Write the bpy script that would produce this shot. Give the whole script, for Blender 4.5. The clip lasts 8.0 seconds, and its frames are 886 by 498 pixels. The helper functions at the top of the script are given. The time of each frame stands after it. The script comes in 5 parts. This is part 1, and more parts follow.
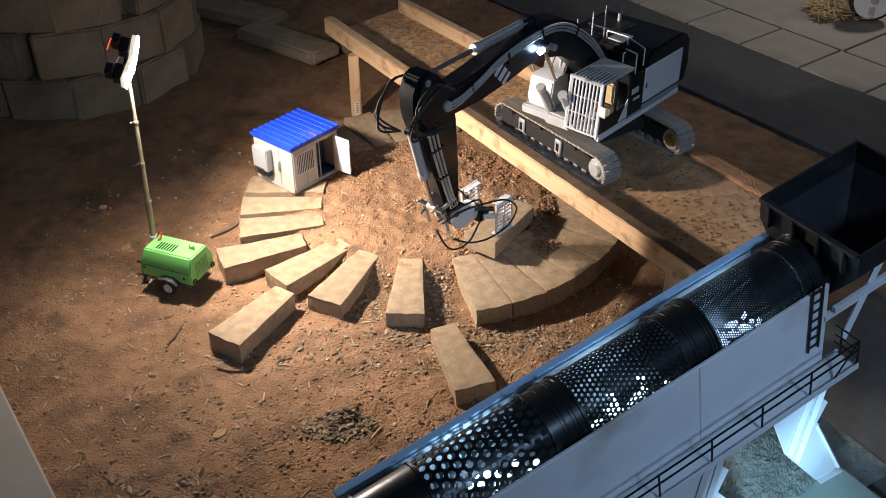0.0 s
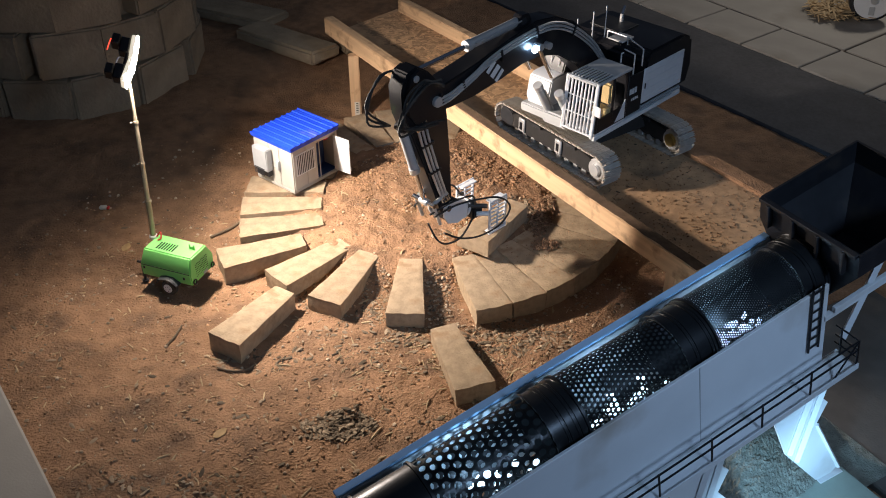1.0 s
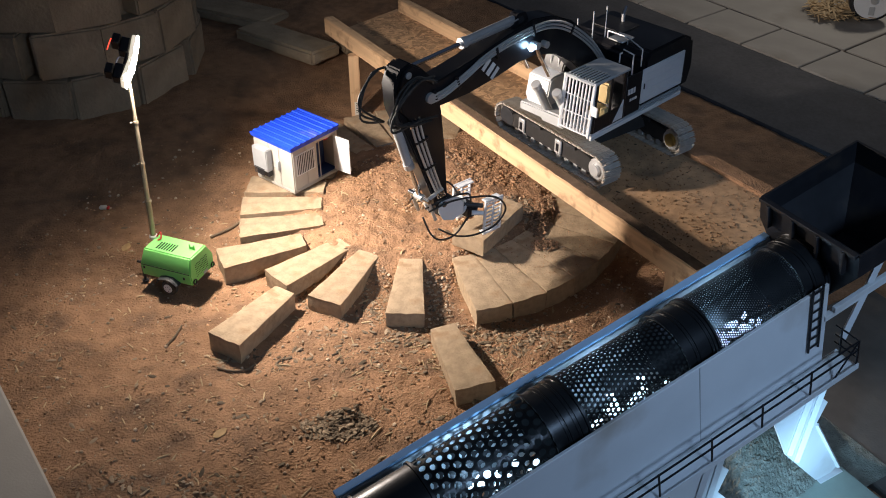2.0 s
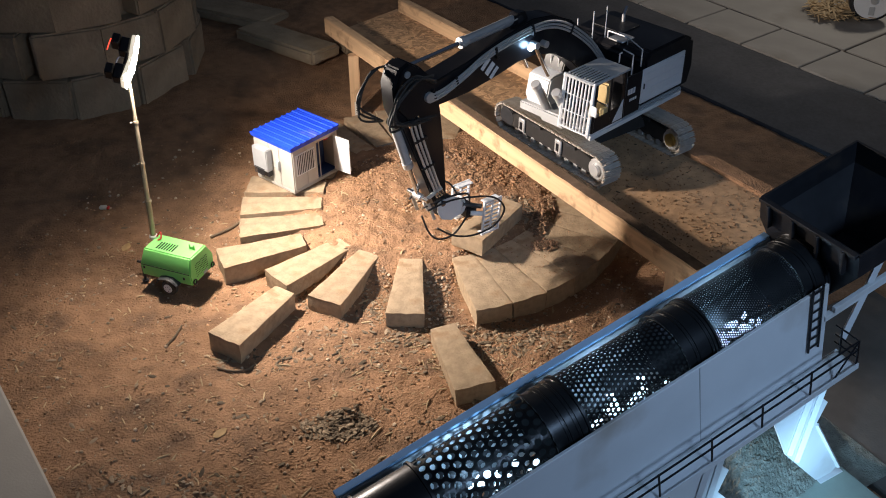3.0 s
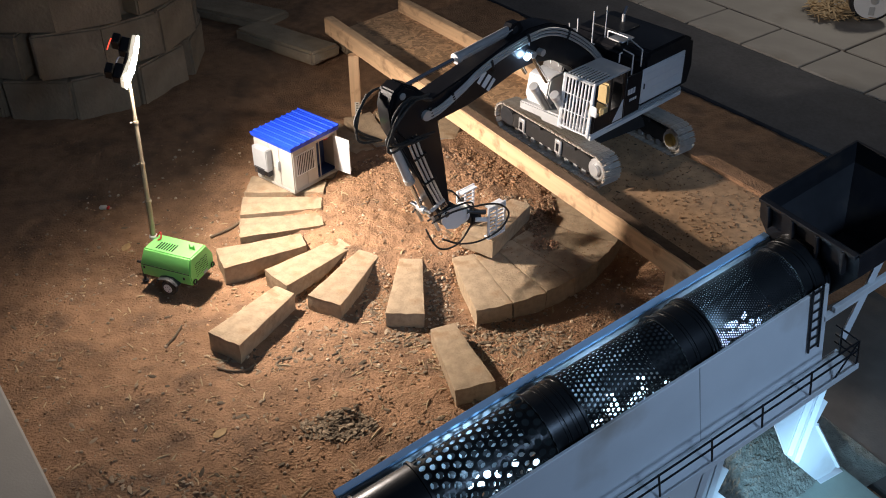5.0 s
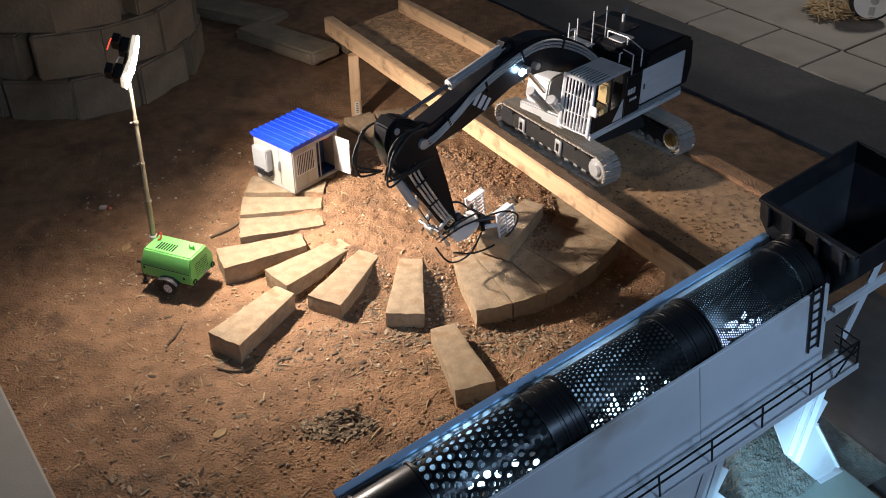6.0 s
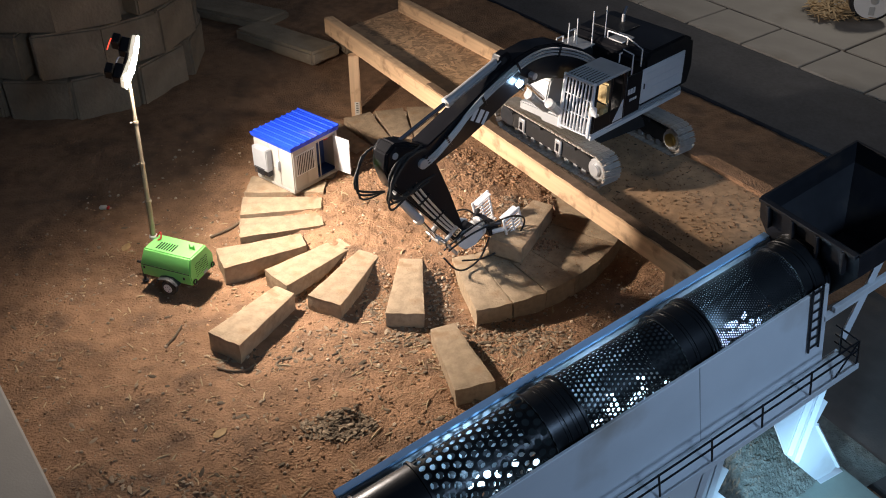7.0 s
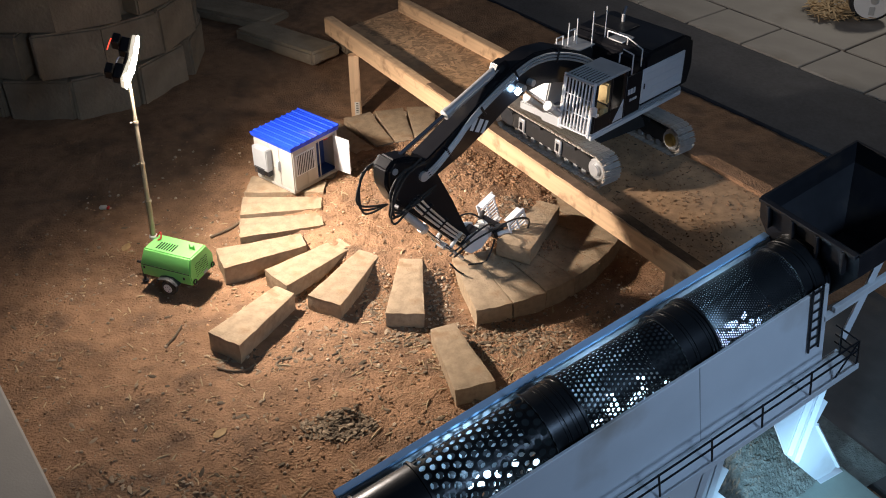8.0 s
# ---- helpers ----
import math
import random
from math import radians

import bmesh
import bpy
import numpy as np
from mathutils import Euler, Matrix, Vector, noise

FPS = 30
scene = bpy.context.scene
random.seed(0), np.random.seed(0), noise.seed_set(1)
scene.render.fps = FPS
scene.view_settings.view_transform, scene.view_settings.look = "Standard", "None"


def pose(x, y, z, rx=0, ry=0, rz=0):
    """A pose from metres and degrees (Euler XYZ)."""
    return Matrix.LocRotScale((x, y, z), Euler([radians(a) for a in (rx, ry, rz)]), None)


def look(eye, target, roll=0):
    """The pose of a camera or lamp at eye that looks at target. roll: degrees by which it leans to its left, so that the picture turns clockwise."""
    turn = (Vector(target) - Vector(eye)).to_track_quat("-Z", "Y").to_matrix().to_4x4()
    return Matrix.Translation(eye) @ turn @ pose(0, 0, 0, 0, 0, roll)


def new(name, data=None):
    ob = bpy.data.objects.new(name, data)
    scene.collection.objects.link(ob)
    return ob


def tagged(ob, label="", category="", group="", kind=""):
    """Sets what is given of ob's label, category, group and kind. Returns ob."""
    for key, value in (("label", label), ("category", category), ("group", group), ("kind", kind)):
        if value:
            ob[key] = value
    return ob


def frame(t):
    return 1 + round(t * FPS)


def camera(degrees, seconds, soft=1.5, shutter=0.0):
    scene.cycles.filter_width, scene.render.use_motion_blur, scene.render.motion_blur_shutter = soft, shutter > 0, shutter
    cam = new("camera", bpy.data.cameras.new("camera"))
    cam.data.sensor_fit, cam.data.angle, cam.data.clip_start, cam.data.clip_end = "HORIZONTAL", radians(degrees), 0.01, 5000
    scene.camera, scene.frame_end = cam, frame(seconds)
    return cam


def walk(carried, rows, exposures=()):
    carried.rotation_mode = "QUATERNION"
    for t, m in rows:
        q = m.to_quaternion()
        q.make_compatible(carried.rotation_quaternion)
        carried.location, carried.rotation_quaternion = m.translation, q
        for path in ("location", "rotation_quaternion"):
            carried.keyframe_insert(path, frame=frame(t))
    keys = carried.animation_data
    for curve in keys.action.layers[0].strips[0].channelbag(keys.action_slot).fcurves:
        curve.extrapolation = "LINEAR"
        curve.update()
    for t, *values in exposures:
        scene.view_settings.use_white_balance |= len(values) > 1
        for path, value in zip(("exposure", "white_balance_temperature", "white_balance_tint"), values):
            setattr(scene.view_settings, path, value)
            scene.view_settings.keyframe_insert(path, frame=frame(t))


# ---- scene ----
cam = camera(48.27, 8.0, soft=1.0)
CAM_POSE = pose(0, 0, 1.805, 55.2) @ pose(0, 0, 0, 0, 0, -0.29)
walk(cam, [(0.0, CAM_POSE), (8.0, CAM_POSE)])

# ---- world and large lights: a night yard with a dim sky glow ----
world = bpy.data.worlds.new("night")
scene.world = world
world.use_nodes = True
wbg = world.node_tree.nodes["Background"]
wbg.inputs["Color"].default_value = (0.48, 0.64, 1.0, 1)
wbg.inputs["Strength"].default_value = 0.044
scene.view_settings.exposure = 0.0


def lamp(name, kind, m, watts, colour, **kw):
    data = bpy.data.lights.new(name, kind)
    data.energy, data.color = watts, colour
    for key in kw:
        if key == "size":
            data.size = kw[key]
        elif key == "size_y":
            data.shape, data.size_y = "RECTANGLE", kw[key]
        elif key == "spread":
            data.spread = radians(kw[key])
        elif key == "soft":
            data.shadow_soft_size = kw[key]
    ob = new(name, data)
    ob.matrix_world = m
    return ob


# light tower head: a panel in two halves, the lower one tipped further down
HEAD = Vector((-0.859, 2.530, 0.679))
HEAD_N = Vector((0.95, 0.08, -0.28)).normalized()
HEAD_A = (Vector((0.52, 0.74, 0.44)) - HEAD_N * Vector((0.52, 0.74, 0.44)).dot(HEAD_N)).normalized()
HEAD_W = HEAD_N.cross(HEAD_A)
HEAD_M = Matrix((HEAD_A, HEAD_W, HEAD_N)).transposed().to_4x4()
HEAD_M.translation = HEAD
UPPER_HALF = pose(0.035, 0, 0, 0, 3, 0)
LOWER_HALF = pose(-0.034, 0, -0.002, 0, -8, 0)
LAMP_WARM = (1.0, 0.86, 0.75)
lamp("tower_lamp", "AREA", HEAD_M @ UPPER_HALF @ pose(0, 0, 0.0175) @ pose(0, 0, 0, 180), 24.5, LAMP_WARM, size=0.066, size_y=0.05, spread=152)
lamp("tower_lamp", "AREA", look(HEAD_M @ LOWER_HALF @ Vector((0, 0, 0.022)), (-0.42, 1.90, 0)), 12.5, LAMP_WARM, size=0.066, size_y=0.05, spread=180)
# added cool fill from the camera's side of the yard, its source unseen
lamp("cool_fill", "AREA", look((1.6, -0.9, 2.6), (0.45, 1.9, 0.3)), 4.2, (0.44, 0.66, 1.0), size=0.4, spread=50)
# added warm fill that brightens the walk, no lamp stands there
lamp("walk_fill", "AREA", look((3.6, 6.2, 2.8), (2.0, 4.5, 0.0)), 9.0, (1.0, 0.92, 0.82), size=0.4, spread=75)


# ---- materials ----
def mat(name, colour, rough=0.6, metal=0.0, vary=0.18, scale=40.0, bump=0.15, bump_scale=220.0, dirt=None, dirt_amount=0.0,
        spec=0.5, rand=0.0, island=0.0, stretch=None, emit=None, emit_strength=0.0, depth=0.002):
    m = bpy.data.materials.new(name)
    m.use_nodes = True
    nt = m.node_tree
    bsdf = nt.nodes["Principled BSDF"]
    link = nt.links.new
    co = nt.nodes.new("ShaderNodeTexCoord")
    src = co.outputs["Object"]
    if stretch:
        mp = nt.nodes.new("ShaderNodeMapping")
        mp.inputs["Scale"].default_value = stretch
        link(src, mp.inputs["Vector"])
        src = mp.outputs["Vector"]
    n1 = nt.nodes.new("ShaderNodeTexNoise")
    n1.inputs["Scale"].default_value, n1.inputs["Detail"].default_value = scale, 6
    link(src, n1.inputs["Vector"])
    n2 = nt.nodes.new("ShaderNodeTexNoise")
    n2.inputs["Scale"].default_value, n2.inputs["Detail"].default_value = scale * 0.17, 4
    link(src, n2.inputs["Vector"])
    mix = nt.nodes.new("ShaderNodeMath")
    mix.operation = "MULTIPLY_ADD"
    link(n1.outputs["Fac"], mix.inputs[0])
    mix.inputs[1].default_value = 0.5
    half = nt.nodes.new("ShaderNodeMath")
    half.operation = "MULTIPLY"
    half.inputs[1].default_value = 0.5
    link(n2.outputs["Fac"], half.inputs[0])
    link(half.outputs[0], mix.inputs[2])
    ramp = nt.nodes.new("ShaderNodeValToRGB")
    ramp.color_ramp.elements[0].position, ramp.color_ramp.elements[1].position = 0.3, 0.7
    ramp.color_ramp.elements[0].color = (*[c * (1 - vary) for c in colour], 1)
    ramp.color_ramp.elements[1].color = (*[min(1, c * (1 + vary)) for c in colour], 1)
    link(mix.outputs[0], ramp.inputs["Fac"])
    out = ramp.outputs["Color"]
    if rand or island:
        info = nt.nodes.new("ShaderNodeObjectInfo" if rand else "ShaderNodeNewGeometry")
        hsv = nt.nodes.new("ShaderNodeHueSaturation")
        rr = nt.nodes.new("ShaderNodeMapRange")
        rr.inputs["To Min"].default_value, rr.inputs["To Max"].default_value = 1 - (rand or island), 1 + (rand or island)
        link(info.outputs["Random" if rand else "Random Per Island"], rr.inputs["Value"])
        link(rr.outputs["Result"], hsv.inputs["Value"])
        link(out, hsv.inputs["Color"])
        out = hsv.outputs["Color"]
    if dirt:
        n3 = nt.nodes.new("ShaderNodeTexNoise")
        n3.inputs["Scale"].default_value, n3.inputs["Detail"].default_value = scale * 0.35, 8
        link(co.outputs["Object"], n3.inputs["Vector"])
        r3 = nt.nodes.new("ShaderNodeMapRange")
        r3.inputs["From Min"].default_value, r3.inputs["From Max"].default_value = 0.62 - dirt_amount * 0.4, 0.78 - dirt_amount * 0.3
        link(n3.outputs["Fac"], r3.inputs["Value"])
        mx = nt.nodes.new("ShaderNodeMix")
        mx.data_type = "RGBA"
        link(r3.outputs["Result"], mx.inputs["Factor"])
        link(out, mx.inputs["A"])
        mx.inputs["B"].default_value = (*dirt, 1)
        out = mx.outputs["Result"]
    link(out, bsdf.inputs["Base Color"])
    bsdf.inputs["Roughness"].default_value = rough
    bsdf.inputs["Metallic"].default_value = metal
    bsdf.inputs["Specular IOR Level"].default_value = spec
    if bump:
        nb = nt.nodes.new("ShaderNodeTexNoise")
        nb.inputs["Scale"].default_value, nb.inputs["Detail"].default_value = bump_scale, 5
        link(src, nb.inputs["Vector"])
        bp = nt.nodes.new("ShaderNodeBump")
        bp.inputs["Strength"].default_value, bp.inputs["Distance"].default_value = bump, depth
        link(nb.outputs["Fac"], bp.inputs["Height"])
        link(bp.outputs["Normal"], bsdf.inputs["Normal"])
    if emit:
        bsdf.inputs["Emission Color"].default_value = (*emit, 1)
        bsdf.inputs["Emission Strength"].default_value = emit_strength
    return m


DUST = (0.30, 0.19, 0.11)
M_DIRT = mat("dirt", (0.292, 0.168, 0.095), 0.95, vary=0.42, scale=22, bump=1.0, bump_scale=150, dirt=(0.17, 0.105, 0.066), dirt_amount=0.25, spec=0.2, depth=0.008)
M_CLOD = mat("dirt_clod", (0.315, 0.185, 0.103), 0.95, vary=0.35, scale=60, bump=0.6, bump_scale=300, spec=0.2, island=0.35)
M_PEBBLE = mat("pebble", (0.42, 0.32, 0.22), 0.85, vary=0.3, scale=12, bump=0.3, spec=0.3, island=0.45)
M_CHIP = mat("wood_chip", (0.22, 0.165, 0.11), 0.9, vary=0.3, scale=9, bump=0.4, spec=0.2, island=0.6)
M_STRAW = mat("dry_straw", (0.42, 0.31, 0.18), 0.85, vary=0.4, scale=9, bump=0.2, spec=0.2)
M_PAVER = mat("concrete_paver", (0.335, 0.250, 0.162), 0.9, vary=0.34, scale=46, bump=0.8, bump_scale=150, dirt=(0.27, 0.175, 0.10), dirt_amount=0.16, spec=0.25, rand=0.10, depth=0.003)
M_PAVER_RAW = mat("split_concrete", (0.24, 0.205, 0.165), 0.95, vary=0.5, scale=90, bump=1.0, bump_scale=120, spec=0.2, depth=0.006)
M_WOOD = mat("pine_lumber", (0.54, 0.355, 0.205), 0.75, vary=0.3, scale=60, bump=0.3, bump_scale=200, dirt=(0.25, 0.15, 0.08), dirt_amount=0.17, stretch=(0.06, 1, 1))
M_WOOD_UP = mat("pine_post", (0.54, 0.355, 0.205), 0.75, vary=0.3, scale=60, bump=0.3, bump_scale=200, dirt=(0.33, 0.19, 0.09), dirt_amount=0.1, stretch=(1, 1, 0.06))
M_OSB = mat("strand_board", (0.42, 0.26, 0.14), 0.85, vary=0.4, scale=34, bump=0.4, bump_scale=120, dirt=DUST, dirt_amount=0.25)
M_SLAB = mat("concrete_slab", (0.30, 0.28, 0.25), 0.9, vary=0.16, scale=7, bump=0.35, bump_scale=180, dirt=(0.2, 0.18, 0.15), dirt_amount=0.2)
M_STONE = mat("wall_stone", (0.32, 0.25, 0.17), 0.95, vary=0.3, scale=14, bump=0.8, bump_scale=60, spec=0.2, rand=0.12, depth=0.008)
M_GREEN = mat("green_paint", (0.20, 0.60, 0.15), 0.45, vary=0.06, bump=0.04, dirt=(0.3, 0.33, 0.12), dirt_amount=0.02)
M_BLACK = mat("black_paint", (0.010, 0.010, 0.012), 0.28, vary=0.2, bump=0.05, spec=0.35, dirt=(0.03, 0.027, 0.024), dirt_amount=0.06)
M_BLACK_DUSTY = mat("dusty_black_paint", (0.022, 0.021, 0.021), 0.45, vary=0.3, bump=0.1, dirt=(0.07, 0.06, 0.05), dirt_amount=0.1)
M_RUBBER = mat("black_rubber", (0.018, 0.017, 0.016), 0.7, vary=0.25, bump=0.15)
M_WHITE = mat("white_paint", (0.62, 0.63, 0.65), 0.4, vary=0.05, bump=0.04, dirt=(0.5, 0.44, 0.36), dirt_amount=0.04)
M_CREAM = mat("cream_printed_wall", (0.42, 0.40, 0.36), 0.55, vary=0.06, bump=0.06)
M_BLUE = mat("blue_roof_paint", (0.012, 0.055, 0.62), 0.42, vary=0.08, bump=0.05, dirt=(0.10, 0.12, 0.40), dirt_amount=0.1)
M_GREY = mat("grey_paint", (0.36, 0.37, 0.38), 0.45, vary=0.08, bump=0.05)
M_STEEL = mat("brushed_steel", (0.58, 0.58, 0.58), 0.42, 0.6, vary=0.12, bump=0.08)
M_TRACK = mat("track_steel", (0.50, 0.47, 0.43), 0.45, 0.35, vary=0.2, bump=0.12, dirt=(0.34, 0.26, 0.18), dirt_amount=0.12)
M_MAST = mat("dull_mast_steel", (0.34, 0.29, 0.21), 0.45, 0.5, vary=0.2, bump=0.08)
M_BRIGHT = mat("bright_rail_paint", (0.78, 0.79, 0.8), 0.35, 0.3, vary=0.04, bump=0.0)
M_CHROME = mat("chrome_rod", (0.8, 0.8, 0.82), 0.12, 1.0, vary=0.03, bump=0.0)
M_BRASS = mat("brass_drive", (0.62, 0.45, 0.18), 0.35, 1.0, vary=0.15, bump=0.05)
M_TROM = mat("trommel_white_plate", (0.62, 0.64, 0.66), 0.5, vary=0.08, scale=10, bump=0.06, dirt=(0.40, 0.36, 0.32), dirt_amount=0.12)
M_DARK = mat("dark_steel", (0.035, 0.036, 0.04), 0.42, 0.3, vary=0.3, bump=0.1, dirt=(0.08, 0.07, 0.06), dirt_amount=0.12)
M_HOPPER = mat("blackened_hopper_steel", (0.014, 0.014, 0.017), 0.5, 0.2, vary=0.35, bump=0.1, dirt=(0.035, 0.028, 0.024), dirt_amount=0.14)
# glow of the patches added inside the fine drum section
M_INLIT = mat("cool_glow_patch", (0.8, 0.8, 0.85), 0.4, vary=0, bump=0, emit=(0.50, 0.58, 1.0), emit_strength=1.3)
# far rail in pale blue along its whole length
M_RAIL = mat("pale_blue_rail", (0.26, 0.45, 0.68), 0.45, vary=0.1, scale=12, bump=0.05, dirt=(0.40, 0.42, 0.42), dirt_amount=0.08)
M_DRUM = mat("black_drum_steel", (0.02, 0.021, 0.023), 0.3, 0.5, vary=0.3, bump=0.06)
M_GRAVEL = mat("grey_gravel", (0.17, 0.18, 0.155), 0.95, vary=0.45, scale=70, bump=0.8, bump_scale=240, spec=0.2, depth=0.005)
M_LED = mat("led_face", (0.9, 0.9, 0.9), 0.4, vary=0, bump=0, emit=(1.0, 0.95, 0.86), emit_strength=120.0)
M_DIFF = mat("glowing_diffuser", (0.8, 0.8, 0.78), 0.5, vary=0.03, bump=0.02, emit=(1.0, 0.88, 0.66), emit_strength=0.7)
M_LEDB = mat("cool_led_face", (0.9, 0.9, 0.9), 0.4, vary=0, bump=0, emit=(0.42, 0.68, 1.0), emit_strength=60.0)
M_WGLOW = mat("white_glow_patch", (0.9, 0.9, 0.9), 0.4, vary=0, bump=0, emit=(0.60, 0.80, 1.0), emit_strength=1.8)
M_RED = mat("red_plastic", (0.5, 0.02, 0.015), 0.5, vary=0.1, bump=0.03)
M_REDLED = mat("red_tail_light", (0.5, 0.02, 0.02), 0.4, vary=0, bump=0, emit=(1.0, 0.08, 0.04), emit_strength=1.6)
M_SEAT = mat("tan_seat", (0.46, 0.34, 0.16), 0.8, vary=0.15, bump=0.2)
M_NAVY = mat("navy_interior", (0.02, 0.05, 0.16), 0.6, vary=0.1, bump=0.05)
M_STICKER = mat("paper_tag", (0.62, 0.58, 0.50), 0.7, vary=0.05, bump=0.02)
M_LEAF = mat("dry_leaf", (0.42, 0.27, 0.12), 0.8, vary=0.3, scale=50, bump=0.3)
M_GLASS = bpy.data.materials.new("cab_glass")
M_GLASS.use_nodes = True
_g = M_GLASS.node_tree.nodes["Principled BSDF"]
_g.inputs["Base Color"].default_value = (0.75, 0.82, 0.85, 1)
_g.inputs["Roughness"].default_value = 0.03
_g.inputs["Transmission Weight"].default_value = 1.0


# ---- mesh helpers ----
def mesh_from(bm, name, material, smooth=False):
    data = bpy.data.meshes.new(name)
    bm.normal_update()
    bm.to_mesh(data)
    bm.free()
    data.materials.append(material)
    if smooth:
        data.polygons.foreach_set("use_smooth", [True] * len(data.polygons))
        data.set_sharp_from_angle(angle=radians(38))
    return data


def part(name, bm, material, parent=None, label="", m=None, smooth=True):
    ob = new(name, mesh_from(bm, name, material, smooth) if isinstance(bm, bmesh.types.BMesh) else bm)
    if parent is not None:
        ob.parent = parent
    if m is not None:
        ob.matrix_basis = m
    return tagged(ob, label) if label else ob


def box(size, at=(0, 0, 0), bevel=0.0, bm=None, m=None, segs=1):
    b = bmesh.new()
    bmesh.ops.create_cube(b, size=1.0, matrix=Matrix.Diagonal((*size, 1)))
    if bevel:
        bmesh.ops.bevel(b, geom=b.edges[:], offset=bevel, segments=segs, affect="EDGES")
    mm = Matrix.Translation(at) @ (m or Matrix())
    bmesh.ops.transform(b, matrix=mm, verts=b.verts[:])
    return merge(bm, b)


def merge(bm, b):
    if bm is None:
        return b
    data = bpy.data.meshes.new("tmp")
    b.to_mesh(data)
    b.free()
    bm.from_mesh(data)
    bpy.data.meshes.remove(data)
    return bm


def axis_m(p0, p1):
    p0, p1 = Vector(p0), Vector(p1)
    q = (p1 - p0).to_track_quat("Z", "Y").to_matrix().to_4x4()
    return Matrix.Translation((p0 + p1) / 2) @ q, (p1 - p0).length


def rod(p0, p1, r, bm=None, segs=14, r2=None, bevel=0.0):
    b = bmesh.new()
    m, length = axis_m(p0, p1)
    bmesh.ops.create_cone(b, cap_ends=True, segments=segs, radius1=r, radius2=r if r2 is None else r2, depth=length)
    if bevel:
        es = [e for e in b.edges if abs(e.verts[0].co.z - e.verts[1].co.z) < 1e-6]
        bmesh.ops.bevel(b, geom=es, offset=bevel, segments=2, affect="EDGES")
    bmesh.ops.transform(b, matrix=m, verts=b.verts[:])
    return merge(bm, b)


def tube(points, r, bm=None, segs=8, steps=6):
    """A smooth hose through the points."""
    pts = [Vector(p) for p in points]
    line = []
    for i in range(len(pts) - 1):
        a, b_, c, d = pts[max(i - 1, 0)], pts[i], pts[i + 1], pts[min(i + 2, len(pts) - 1)]
        for k in range(steps):
            t = k / steps
            line.append(0.5 * ((2 * b_) + (c - a) * t + (2 * a - 5 * b_ + 4 * c - d) * t * t + (3 * b_ - a - 3 * c + d) * t ** 3))
    line.append(pts[-1])
    b = bm if bm is not None else bmesh.new()
    rings, up = [], Vector((0.13, 0.21, 0.97))
    for i, p in enumerate(line):
        d = (line[min(i + 1, len(line) - 1)] - line[max(i - 1, 0)]).normalized()
        u = d.cross(up).normalized()
        w = d.cross(u)
        rings.append([b.verts.new(p + r * (math.cos(k * math.tau / segs) * u + math.sin(k * math.tau / segs) * w)) for k in range(segs)])
    for i in range(len(rings) - 1):
        for k in range(segs):
            b.faces.new((rings[i][k], rings[i][(k + 1) % segs], rings[i + 1][(k + 1) % segs], rings[i + 1][k]))
    b.faces.new(rings[0][::-1])
    b.faces.new(rings[-1])
    return b


def prism(outline, y0, y1, bm=None, bevel=0.0):
    """An outline in x and z, drawn out from y0 to y1."""
    b = bmesh.new()
    lo = [b.verts.new((x, y0, z)) for x, z in outline]
    hi = [b.verts.new((x, y1, z)) for x, z in outline]
    n = len(outline)
    b.faces.new(lo)
    b.faces.new(hi[::-1])
    for i in range(n):
        b.faces.new((lo[i], hi[i], hi[(i + 1) % n], lo[(i + 1) % n]))
    bmesh.ops.recalc_face_normals(b, faces=b.faces[:])
    if bevel:
        bmesh.ops.bevel(b, geom=b.edges[:], offset=bevel, segments=2, affect="EDGES", clamp_overlap=True)
    return merge(bm, b)


def thing(name, at, label, category, group="", yaw=0.0):
    ob = new(name)
    ob.matrix_basis = pose(at[0], at[1], at[2], 0, 0, yaw)
    ob.empty_display_size = 0.02
    return tagged(ob, label, category, group)


# ---- ground ----
RING = Vector((-0.10, 2.90))
rng = np.random.default_rng(7)


def smooth_noise(x, y, scale, seed):
    """Value noise over arrays."""
    r = np.random.default_rng(seed)
    table = r.random((256, 256))
    u, v = x / scale + 91.3, y / scale + 47.7
    i, j = np.floor(u).astype(int), np.floor(v).astype(int)
    fu, fv = u - i, v - j
    fu, fv = fu * fu * (3 - 2 * fu), fv * fv * (3 - 2 * fv)
    g = lambda a, b: table[a % 256, b % 256]
    return (g(i, j) * (1 - fu) + g(i + 1, j) * fu) * (1 - fv) + (g(i, j + 1) * (1 - fu) + g(i + 1, j + 1) * fu) * fv - 0.5


